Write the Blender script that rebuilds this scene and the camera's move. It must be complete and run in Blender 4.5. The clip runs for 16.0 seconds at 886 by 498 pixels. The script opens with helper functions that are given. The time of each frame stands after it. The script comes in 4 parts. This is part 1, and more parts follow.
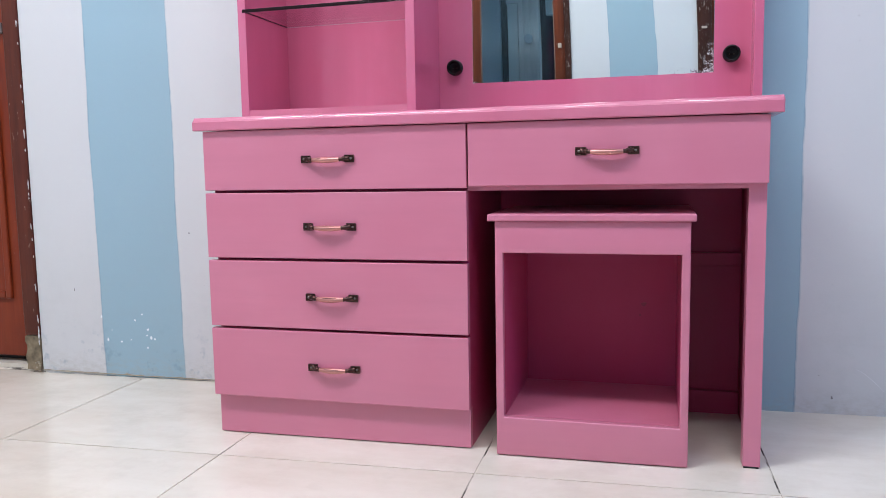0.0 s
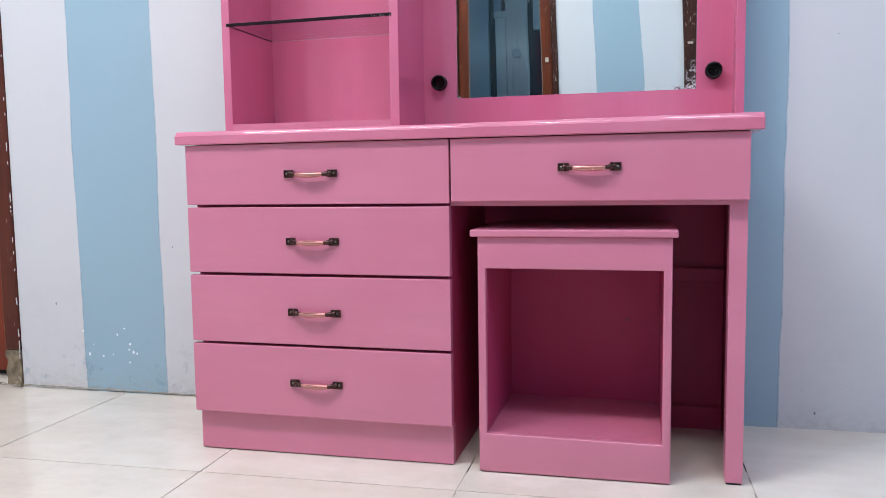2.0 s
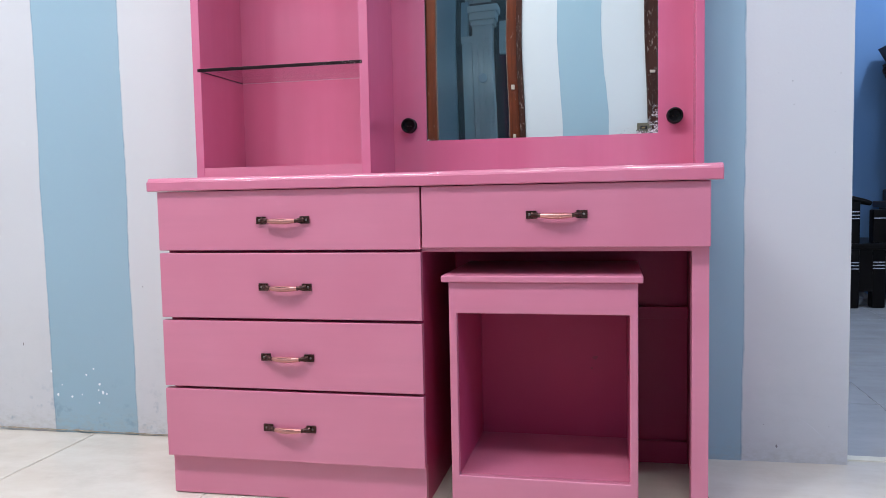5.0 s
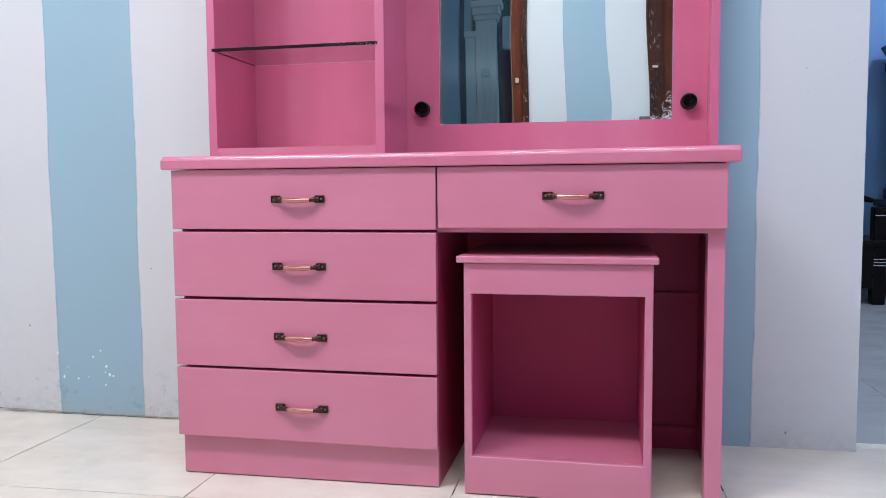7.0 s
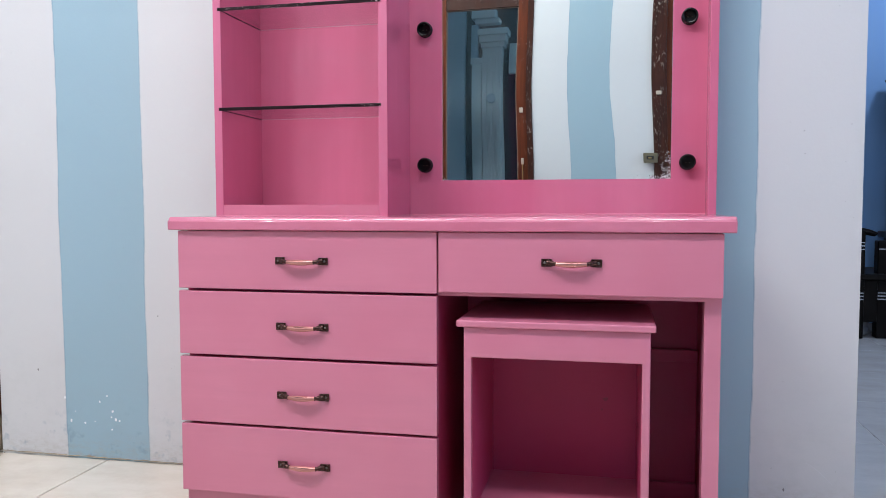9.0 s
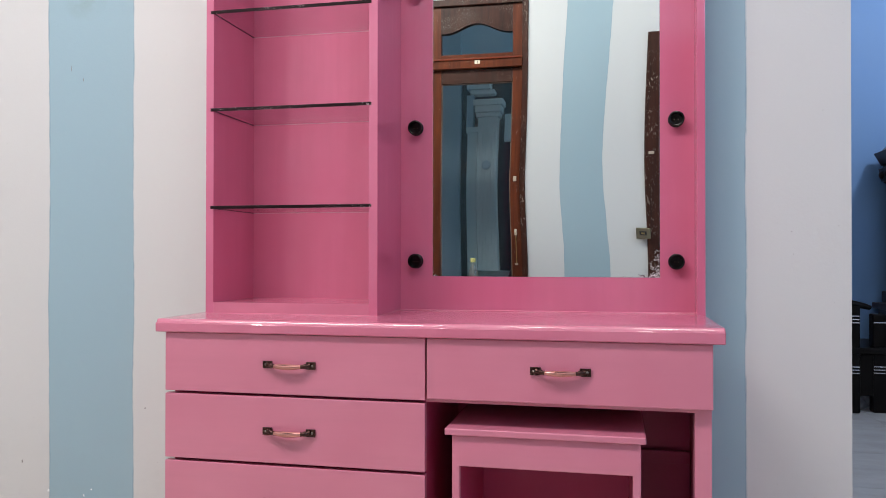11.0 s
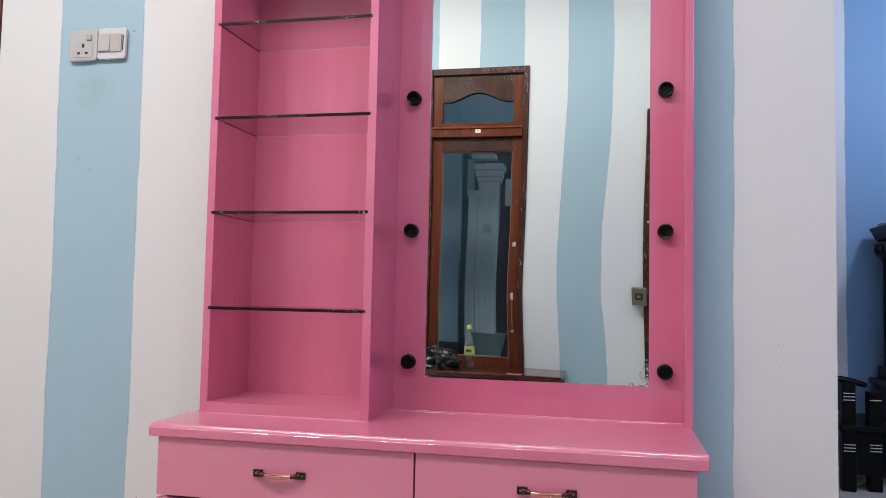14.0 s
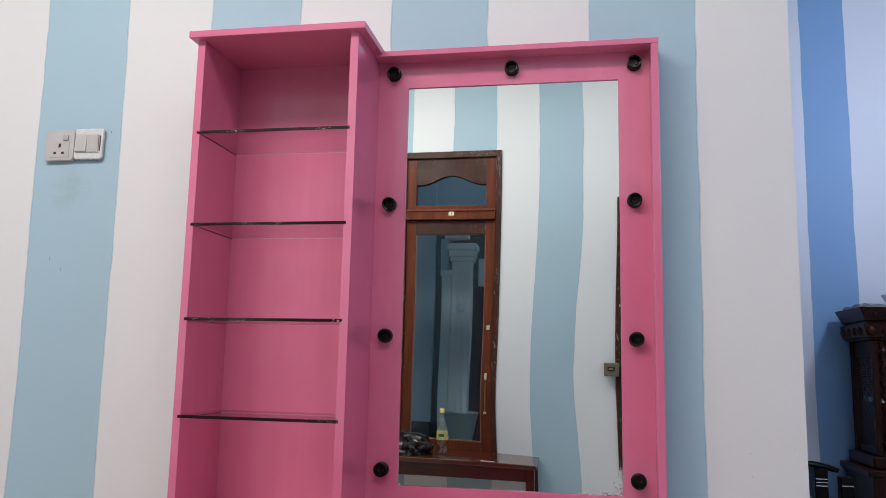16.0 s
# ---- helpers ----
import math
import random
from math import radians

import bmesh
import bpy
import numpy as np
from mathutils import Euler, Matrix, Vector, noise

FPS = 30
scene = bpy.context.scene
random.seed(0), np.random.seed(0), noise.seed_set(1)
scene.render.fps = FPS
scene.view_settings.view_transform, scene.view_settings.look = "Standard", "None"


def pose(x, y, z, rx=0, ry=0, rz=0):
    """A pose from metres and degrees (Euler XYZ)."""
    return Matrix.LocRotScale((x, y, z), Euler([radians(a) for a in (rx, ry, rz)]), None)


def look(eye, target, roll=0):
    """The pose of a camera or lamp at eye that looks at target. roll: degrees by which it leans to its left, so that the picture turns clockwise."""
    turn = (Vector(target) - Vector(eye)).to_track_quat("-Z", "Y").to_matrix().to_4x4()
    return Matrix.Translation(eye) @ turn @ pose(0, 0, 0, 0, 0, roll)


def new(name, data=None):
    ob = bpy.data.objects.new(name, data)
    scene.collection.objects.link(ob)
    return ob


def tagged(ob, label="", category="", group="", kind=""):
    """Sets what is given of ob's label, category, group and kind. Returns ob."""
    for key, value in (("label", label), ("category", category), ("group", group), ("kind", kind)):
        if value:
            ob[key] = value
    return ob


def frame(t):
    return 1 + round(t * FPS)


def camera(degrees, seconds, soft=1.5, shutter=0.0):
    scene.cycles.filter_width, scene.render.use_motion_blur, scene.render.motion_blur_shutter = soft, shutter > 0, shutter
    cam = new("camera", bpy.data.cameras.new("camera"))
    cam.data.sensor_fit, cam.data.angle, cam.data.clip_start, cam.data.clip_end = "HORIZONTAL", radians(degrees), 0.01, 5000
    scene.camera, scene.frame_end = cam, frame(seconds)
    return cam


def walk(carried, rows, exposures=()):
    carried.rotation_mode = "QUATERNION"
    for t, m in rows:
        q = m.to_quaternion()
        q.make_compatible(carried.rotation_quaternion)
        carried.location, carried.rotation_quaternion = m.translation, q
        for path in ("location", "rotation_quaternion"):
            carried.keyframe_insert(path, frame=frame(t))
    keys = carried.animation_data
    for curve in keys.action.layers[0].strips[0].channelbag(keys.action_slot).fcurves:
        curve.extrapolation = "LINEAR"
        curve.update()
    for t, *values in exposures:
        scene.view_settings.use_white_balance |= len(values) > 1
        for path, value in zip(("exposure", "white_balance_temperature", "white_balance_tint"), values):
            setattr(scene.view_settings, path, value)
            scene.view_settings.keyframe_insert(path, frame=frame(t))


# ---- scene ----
cam = camera(59.5, 16.0, soft=0.6)
PATH = [
    (0, (0.354, -1.409, 0.557), (-0.172, 0.509, 0.347), -1.0),
    (0.5, (0.361, -1.404, 0.561), (-0.165, 0.514, 0.35), -1.2),
    (1, (0.362, -1.405, 0.562), (-0.164, 0.514, 0.359), -1.3),
    (1.5, (0.361, -1.407, 0.562), (-0.163, 0.514, 0.374), -1.3),
    (2, (0.366, -1.402, 0.563), (-0.135, 0.526, 0.383), -0.8),
    (2.5, (0.378, -1.404, 0.586), (-0.08, 0.535, 0.403), -0.7),
    (3, (0.372, -1.41, 0.605), (-0.072, 0.531, 0.424), -0.9),
    (3.5, (0.374, -1.413, 0.619), (-0.069, 0.531, 0.456), -0.9),
    (4, (0.374, -1.417, 0.623), (-0.068, 0.527, 0.47), -1.1),
    (6.3, (0.349, -1.431, 0.62), (-0.054, 0.524, 0.493), -0.9),
    (6.5, (0.345, -1.429, 0.601), (-0.065, 0.525, 0.475), -0.7),
    (7, (0.329, -1.436, 0.588), (-0.08, 0.516, 0.443), -0.4),
    (7.5, (0.333, -1.442, 0.592), (-0.076, 0.51, 0.442), -0.3),
    (8, (0.338, -1.449, 0.61), (-0.077, 0.501, 0.46), -0.3),
    (8.5, (0.343, -1.45, 0.65), (-0.083, 0.498, 0.503), -0.3),
    (9, (0.345, -1.452, 0.692), (-0.082, 0.499, 0.575), -0.1),
    (9.5, (0.353, -1.453, 0.731), (-0.073, 0.5, 0.669), -0.1),
    (10, (0.359, -1.452, 0.751), (-0.066, 0.503, 0.732), 0.0),
    (10.2, (0.359, -1.448, 0.769), (-0.064, 0.507, 0.75), -0.0),
    (12.3, (0.38, -1.444, 0.822), (-0.042, 0.509, 0.911), 0.2),
    (12.5, (0.385, -1.448, 0.837), (-0.04, 0.504, 0.924), 0.1),
    (13, (0.39, -1.458, 0.871), (-0.035, 0.494, 0.966), 0.1),
    (13.5, (0.39, -1.465, 0.907), (-0.034, 0.486, 1.017), 0.7),
    (14, (0.387, -1.478, 0.946), (-0.039, 0.472, 1.064), 1.2),
    (14.5, (0.39, -1.485, 0.981), (-0.018, 0.467, 1.123), 1.5),
    (15, (0.396, -1.491, 1.014), (0.005, 0.461, 1.213), 1.5),
    (15.5, (0.388, -1.496, 1.032), (0.015, 0.452, 1.288), 1.4),
    (16, (0.387, -1.501, 1.041), (0.029, 0.446, 1.328), 1.2),
]
EXPOSURES = [
    (0.0, 0.72, 6010, 10),
    (4.0, 0.72, 6050, 10),
    (7.0, 0.72, 6040, 10),
    (8.0, 0.69, 6100, 10),
    (9.0, 0.69, 6250, 10),
    (9.5, 0.63, 6550, 10),
    (10.0, 0.51, 6780, 11),
    (12.5, 0.43, 6850, 11),
    (13.0, 0.29, 6850, 11),
    (13.5, 0.37, 6850, 11),
    (14.0, 0.38, 6850, 12),
    (16.0, 0.26, 6850, 12),
]
walk(cam, [(t, look(eye, target, roll)) for t, eye, target, roll in PATH], EXPOSURES)


# ---- world and lights ----
world = bpy.data.worlds.new("night_sky")
scene.world = world
world.use_nodes = True
world.node_tree.nodes["Background"].inputs["Color"].default_value = (0.45, 0.6, 0.72, 1)
world.node_tree.nodes["Background"].inputs["Strength"].default_value = 0.62


def ceiling_lamp(name, place, size_x, size_y, watts, colour):
    data = bpy.data.lights.new(name, "AREA")
    data.shape, data.size, data.size_y = "RECTANGLE", size_x, size_y
    data.energy, data.color = watts, colour
    ob = new(name, data)
    ob.location = place
    return ob


for x, watts in ((-1.60, 10.2), (-1.12, 9.8), (-0.70, 7.4), (-0.03, 5.6), (0.62, 6.9)):  # a row of small unseen ceiling lamps, each a panel plus added fill point
    ceiling_lamp("downlight", (x, -1.20, 2.87), 0.34, 0.34, watts, (1.0, 0.985, 0.97))
    # added point that brightens the upper walls; it is no separate lamp
    upper_fill = bpy.data.lights.new("upper_fill_light", "POINT")
    upper_fill.energy, upper_fill.color, upper_fill.shadow_soft_size = 0.85 * watts, (1.0, 0.985, 0.97), 0.12
    new("upper_fill_light", upper_fill).location = (x, -1.20, 2.76)
# added bluish fill from the right; no bulb is known there
side = bpy.data.lights.new("cool_side_fill", "POINT")
side.energy, side.color, side.shadow_soft_size = 20, (0.44, 0.64, 1.0), 0.35
new("cool_side_fill", side).location = (2.25, -1.2, 2.2)
beyond = bpy.data.lights.new("next_room_bulb", "POINT")
beyond.energy, beyond.color, beyond.shadow_soft_size = 41, (0.62, 0.75, 1.0), 0.12
new("next_room_bulb", beyond).location = (2.25, 2.0, 2.5)

# ---- materials ----


class Mat:
    """A node material under construction."""

    def __init__(self, name, rough=0.5, metal=0.0, colour=(0.5, 0.5, 0.5), spec=0.5):
        self.m = bpy.data.materials.new(name)
        self.m.use_nodes = True
        self.t = self.m.node_tree
        self.b = self.t.nodes["Principled BSDF"]
        self.b.inputs["Roughness"].default_value = rough
        self.b.inputs["Metallic"].default_value = metal
        self.b.inputs["Base Color"].default_value = (*colour, 1)
        self.b.inputs["Specular IOR Level"].default_value = spec

    def node(self, kind, **inputs):
        n = self.t.nodes.new(kind)
        for k, v in inputs.items():
            self.put(n.inputs[k.replace("_", " ")], v)
        return n

    def put(self, sock, v):
        if isinstance(v, bpy.types.NodeSocket):
            self.t.links.new(v, sock)
        else:
            sock.default_value = v

    def where(self, kind="Object"):
        return self.node("ShaderNodeTexCoord").outputs[kind]

    def position(self):
        return self.node("ShaderNodeNewGeometry").outputs["Position"]

    def scaled(self, vec, s):
        n = self.node("ShaderNodeMapping")
        self.put(n.inputs["Vector"], vec)
        n.inputs["Scale"].default_value = s
        return n.outputs["Vector"]

    def noise(self, vec, scale, detail=4, rough=0.55):
        n = self.node("ShaderNodeTexNoise")
        self.put(n.inputs["Vector"], vec)
        n.inputs["Scale"].default_value = scale
        n.inputs["Detail"].default_value = detail
        n.inputs["Roughness"].default_value = rough
        return n.outputs["Fac"]

    def ramp(self, fac, stops):
        n = self.node("ShaderNodeValToRGB")
        self.put(n.inputs["Fac"], fac)
        e = n.color_ramp.elements
        while len(e) < len(stops):
            e.new(0.5)
        for el, (p, c) in zip(e, stops):
            el.position = p
            el.color = (*c, 1) if isinstance(c, tuple) else (c, c, c, 1)
        return n.outputs["Color"]

    def math(self, op, a, b=0.0, c=0.0):
        n = self.node("ShaderNodeMath")
        n.operation = op
        for s, v in zip(n.inputs, (a, b, c)):
            self.put(s, v)
        return n.outputs["Value"]

    def mix(self, fac, a, b, mode="MIX"):
        n = self.node("ShaderNodeMix")
        n.data_type, n.blend_type = "RGBA", mode
        self.put(n.inputs["Factor"], fac)
        a_in, b_in = n.inputs[6], n.inputs[7]
        self.put(a_in, (*a, 1) if isinstance(a, tuple) and len(a) == 3 else a)
        self.put(b_in, (*b, 1) if isinstance(b, tuple) and len(b) == 3 else b)
        return n.outputs[2]

    def split(self, vec):
        n = self.node("ShaderNodeSeparateXYZ")
        self.put(n.inputs[0], vec)
        return n.outputs

    def colour(self, v):
        self.put(self.b.inputs["Base Color"], v)
        return self

    def roughness(self, v):
        self.put(self.b.inputs["Roughness"], v)
        return self

    def bump(self, height, strength=0.2, distance=0.002):
        n = self.node("ShaderNodeBump")
        n.inputs["Strength"].default_value = strength
        n.inputs["Distance"].default_value = distance
        self.put(n.inputs["Height"], height)
        self.t.links.new(n.outputs["Normal"], self.b.inputs["Normal"])
        return self


PINK = (0.580, 0.150, 0.262)


def pink_paint(name, stroke, rough=0.3, relief=0.1, spec=0.22, grit=0.0, coat=0.0, tone=PINK):
    """Brushed-on gloss enamel; stroke: the scale of the brush marks along x, y, z."""
    k = Mat(name, rough, spec=spec)
    p = k.where()
    marks = k.noise(k.scaled(p, stroke), 1.0, 5, 0.6)
    cloud = k.noise(p, 5.0, 3)
    base = k.mix(k.ramp(marks, [(0.25, 0.0), (0.75, 1.0)]), tuple(0.95 * c for c in tone), tuple(1.05 * c for c in tone))
    base = k.mix(k.ramp(cloud, [(0.3, 0.0), (0.72, 0.9)]), base, (0.955 * tone[0], 0.85 * tone[1], 0.89 * tone[2]))
    k.colour(base)
    k.b.inputs["Coat Weight"].default_value = coat
    k.b.inputs["Coat Roughness"].default_value = 0.5
    k.roughness(k.ramp(k.noise(p, 4.0, 4, 0.6), [(0.3, rough * 0.85), (0.7, rough * 1.2)]))
    k.bump(k.math("ADD", marks, k.math("ADD", k.math("MULTIPLY", k.noise(p, 38.0, 2), 0.8), k.math("MULTIPLY", k.noise(p, 210.0, 2), grit))), relief, 0.0012)
    return k.m


# paler copy of the pink: white sheen on the fronts is put into the tone
PINK_H = pink_paint("pink_enamel_level_strokes", (3, 30, 40), 0.40, 0.10, 0.8, coat=0.7, tone=(0.580, 0.176, 0.274))
# the same pink, darker and redder: the recesses' shade is put into the colour
PINK_SHADED = pink_paint("pink_enamel_shaded_inside", (14, 9, 2), 0.36, 0.0, 0.2, tone=(0.470, 0.060, 0.155))
PINK_GLOSS = pink_paint("pink_enamel_high_gloss", (40, 40, 2), 0.09, 0.06, 0.85)
PINK_INSIDE = pink_paint("pink_enamel_satin_inside", (40, 40, 2), 0.17, 0.06, 0.5)
PINK_TOP = pink_paint("pink_enamel_thick_coat", (14, 26, 30), 0.12, 0.15, 0.7, 0.9, coat=0.3, tone=(0.580, 0.172, 0.270))


def striped_wall(name, start, white=(0.59, 0.59, 0.61), blue=(0.30, 0.43, 0.515), width=0.2565, lean=0.0, twist=0.0, hand_mark=0.0):
    """Painted plaster with hand-edged upright stripes; start: where a blue stripe begins along x."""
    k = Mat(name, 0.55, spec=0.35)
    p = k.position()
    x, y, z = k.split(p)
    wobble = k.math("MULTIPLY", k.math("SUBTRACT", k.noise(k.scaled(p, (2, 2, 3)), 1.0, 4), 0.5), 0.02)
    fine = k.math("MULTIPLY", k.math("SUBTRACT", k.noise(p, 60.0, 2), 0.5), 0.002)
    u = k.math("ADD", k.math("SUBTRACT", k.math("SUBTRACT", x, k.math("MULTIPLY", k.math("SUBTRACT", z, 2.5), k.math("MULTIPLY_ADD", k.math("ADD", x, 1.0), twist, lean))), start), k.math("ADD", wobble, fine))
    f = k.math("FRACT", k.math("DIVIDE", u, 2 * width))
    is_blue = k.math("LESS_THAN", f, 0.5)
    c = k.mix(is_blue, white, blue)
    rim = k.math("MULTIPLY", k.math("PINGPONG", f, 0.25), 2 * width)
    line = k.math("MULTIPLY", k.math("LESS_THAN", rim, 0.0022), k.ramp(k.noise(p, 14.0, 3), [(0.35, 0.15), (0.65, 0.7)]))
    c = k.mix(line, c, (0.20, 0.31, 0.40))
    mottled = k.noise(p, 3.2, 5, 0.6)
    c = k.mix(k.ramp(mottled, [(0.3, 0.0), (0.8, 0.16)]), c, k.mix(is_blue, (0.56, 0.56, 0.56), (0.285, 0.42, 0.50)))
    # grime that was kicked and mopped on to the plaster
    low = k.ramp(k.math("DIVIDE", z, 0.5), [(0.0, 1.0), (0.55, 0.35), (1.0, 0.0)])
    blot = k.ramp(k.noise(k.scaled(p, (1, 1, 1.6)), 13.0, 6, 0.7), [(0.48, 0.0), (0.68, 1.0)])
    foot = k.math("MULTIPLY", k.ramp(k.math("DIVIDE", z, 0.07), [(0.0, 1.0), (1.0, 0.0)]), k.ramp(k.noise(k.scaled(p, (1, 1, 2.2)), 42.0, 5, 0.7), [(0.42, 0.0), (0.62, 1.0)]))
    c = k.mix(k.math("MULTIPLY", foot, 0.34), c, (0.36, 0.32, 0.27))
    c = k.mix(k.math("MULTIPLY", k.math("MULTIPLY", low, blot), 0.14), c, (0.30, 0.33, 0.34))
    damp = k.math("MULTIPLY", k.ramp(k.math("DIVIDE", z, 0.16), [(0.3, 1.0), (1.0, 0.0)]), k.ramp(k.noise(p, 24.0, 3, 0.6), [(0.58, 0.0), (0.70, 1.0)]))
    c = k.mix(k.math("MULTIPLY", k.math("MULTIPLY", damp, k.math("LESS_THAN", x, -0.5)), 0.5), c, (0.18, 0.27, 0.36))
    # greasy hand mark under the switch plates
    dx, dz = k.math("DIVIDE", k.math("SUBTRACT", x, -1.015), 0.075), k.math("DIVIDE", k.math("SUBTRACT", z, 1.49), 0.07)
    mark = k.math("SUBTRACT", 1.0, k.math("SQRT", k.math("ADD", k.math("MULTIPLY", dx, dx), k.math("MULTIPLY", dz, dz))))
    mark = k.math("MULTIPLY", k.math("MAXIMUM", mark, 0.0), k.ramp(k.noise(p, 26.0, 5), [(0.35, 0.1), (0.65, 1.0)]))
    c = k.mix(k.math("MULTIPLY", mark, hand_mark), c, (0.20, 0.27, 0.24))
    speck = k.ramp(k.noise(p, 95.0, 2), [(0.76, 0.0), (0.79, 1.0)])
    c = k.mix(k.math("MULTIPLY", speck, 0.25), c, (0.25, 0.24, 0.25))
    k.colour(c)
    k.bump(k.math("ADD", k.noise(p, 130.0, 3), k.math("MULTIPLY", k.noise(p, 7.0, 4), 2.0)), 0.13, 0.0016)
    return k.m


WALL_N = striped_wall("striped_plaster", -1.1365, width=0.2567, lean=-0.007, twist=0.0063, hand_mark=0.55)
WALL_S = striped_wall("striped_plaster_opposite", -0.384, blue=(0.305, 0.41, 0.48), width=0.256)
WALL_FAR = striped_wall("striped_plaster_beyond", 1.715, (0.68, 0.69, 0.76), (0.20, 0.355, 0.595), 0.255)


def plain_plaster(name, colour):
    k = Mat(name, 0.7)
    p = k.position()
    k.colour(k.mix(k.ramp(k.noise(p, 3.0, 5), [(0.3, 0.0), (0.8, 0.3)]), colour, tuple(c * 0.85 for c in colour)))
    k.bump(k.noise(p, 90.0, 3), 0.2, 0.001)
    return k.m


# tones of unseen surfaces, set by how much light they bounce
PLASTER = plain_plaster("grey_white_plaster", (0.52, 0.53, 0.54))
CEILING = plain_plaster("ceiling_white", (0.76, 0.76, 0.755))


def tile_stone(name, light, dark):
    k = Mat(name, 0.12, spec=0.5)
    p = k.position()
    info = k.node("ShaderNodeObjectInfo").outputs["Random"]
    off = k.node("ShaderNodeVectorMath")
    off.operation = "ADD"
    k.put(off.inputs[0], p)
    comb = k.node("ShaderNodeCombineXYZ")
    k.put(comb.inputs[0], k.math("MULTIPLY", info, 9.0))
    k.put(comb.inputs[1], k.math("MULTIPLY", info, 5.0))
    k.put(off.inputs[1], comb.outputs[0])
    q = off.outputs[0]
    veins = k.noise(k.scaled(q, (1.2, 3.0, 1)), 3.0, 6, 0.65)
    c = k.mix(k.ramp(veins, [(0.35, 0.0), (0.62, 1.0)]), dark, light)
    c = k.mix(k.math("MULTIPLY", info, 0.2), c, dark)
    grime = k.ramp(k.noise(p, 6.0, 5, 0.7), [(0.50, 0.0), (0.75, 0.32)])
    c = k.mix(grime, c, (0.47, 0.41, 0.34))
    k.colour(c)
    k.roughness(k.ramp(k.noise(p, 7.0, 5, 0.6), [(0.3, 0.1), (0.75, 0.24)]))
    k.bump(k.noise(p, 2.5, 2), 0.04, 0.002)
    return k.m


TILE = tile_stone("polished_cream_tile", (0.73, 0.672, 0.59), (0.66, 0.59, 0.50))
TILE_2 = tile_stone("polished_grey_tile", (0.62, 0.59, 0.56), (0.53, 0.50, 0.475))


def grout_stuff():
    k = Mat("dark_grout", 0.9)
    p = k.position()
    dirt = k.math("ADD", k.math("MULTIPLY", k.noise(p, 22.0, 5, 0.7), 0.5), k.math("MULTIPLY", k.noise(p, 8.0, 2), 0.6))
    k.colour(k.ramp(dirt, [(0.49, (0.065, 0.055, 0.045)), (0.575, (0.62, 0.56, 0.48))]))
    return k.m


GROUT = grout_stuff()


def wood(name, dark, light, rough=0.32, grain=(30, 30, 2), scuff=0.0, often=0.665, scuff_colour=(0.52, 0.44, 0.38), spec=0.3, run=(1, 1, 0.6), fine=130.0):
    k = Mat(name, rough, spec=spec)
    p = k.where()
    g = k.noise(k.scaled(p, grain), 1.5, 6, 0.62)
    c = k.ramp(g, [(0.3, dark), (0.72, light)])
    c = k.mix(k.ramp(k.noise(p, 6.0, 4), [(0.4, 0.0), (0.8, 0.5)]), c, dark)
    if scuff:
        s = k.ramp(k.noise(k.scaled(p, run), fine, 4, 0.7), [(often, 0.0), (often + 0.03, 1.0)])
        s2 = k.ramp(k.noise(p, 5.0, 2), [(0.45, 0.0), (0.62, 1.0)])
        c = k.mix(k.math("MULTIPLY", k.math("MULTIPLY", s, s2), scuff), c, scuff_colour)
    k.colour(c)
    k.bump(g, 0.2, 0.001)
    return k.m


DOOR_WOOD = wood("varnished_red_wood", (0.140, 0.020, 0.008), (0.235, 0.042, 0.015), 0.3, scuff=0.25)
FRAME_WOOD = wood("worn_dark_door_frame", (0.055, 0.013, 0.008), (0.120, 0.026, 0.013), 0.4, scuff=0.6, often=0.64, run=(1, 1, 0.25))
SOUTH_WOOD = wood("brown_varnish_with_chips", (0.066, 0.014, 0.006), (0.160, 0.037, 0.013), 0.35, scuff=0.7, often=0.655, spec=0.22, run=(0.9, 1, 0.22))
SOUTH_FRAME = wood("dark_varnish_with_chips", (0.024, 0.008, 0.005), (0.066, 0.018, 0.010), 0.4, scuff=0.6, often=0.585, spec=0.22, run=(0.9, 1, 0.3))
SOUTH_TOP = wood("dark_varnish_drips_and_shade", (0.022, 0.007, 0.005), (0.064, 0.016, 0.009), 0.4, scuff=0.6, often=0.575, spec=0.22, run=(0.9, 1, 0.45), fine=210.0)
TABLE_WOOD = wood("dark_red_table_wood", (0.040, 0.007, 0.004), (0.085, 0.016, 0.008), 0.12, (3, 30, 30), spec=0.45)
EBONY = wood("near_black_wood", (0.003, 0.0022, 0.0022), (0.008, 0.006, 0.005), 0.35, spec=0.12)
CAB_WOOD = wood("very_dark_carved_wood", (0.011, 0.0035, 0.0025), (0.045, 0.011, 0.006), 0.3, spec=0.15)


def simple(name, colour, rough, metal=0.0, wear=0.15, scale=40.0):
    k = Mat(name, rough, metal)
    p = k.where()
    n = k.noise(p, scale, 4)
    k.colour(k.mix(k.ramp(n, [(0.35, 0.0), (0.75, 1.0)]), colour, tuple(c * (1 - wear) for c in colour)))
    k.roughness(k.ramp(n, [(0.3, max(0.02, rough - 0.05)), (0.8, rough + 0.08)]))
    return k.m


BLACK = simple("black_bakelite", (0.003, 0.0025, 0.003), 0.22)
BLACK.node_tree.nodes["Principled BSDF"].inputs["Specular IOR Level"].default_value = 0.25
PIT = simple("socket_brass_pin", (0.12, 0.08, 0.045), 0.4, 1.0)
BRONZE = simple("aged_bronze", (0.085, 0.042, 0.036), 0.30, 0.85, 0.55, 300)
COPPER = simple("polished_copper_gold", (0.56, 0.27, 0.245), 0.32, 1.0, 0.10, 30)
STEEL = simple("screw_steel", (0.22, 0.19, 0.18), 0.45, 1.0)
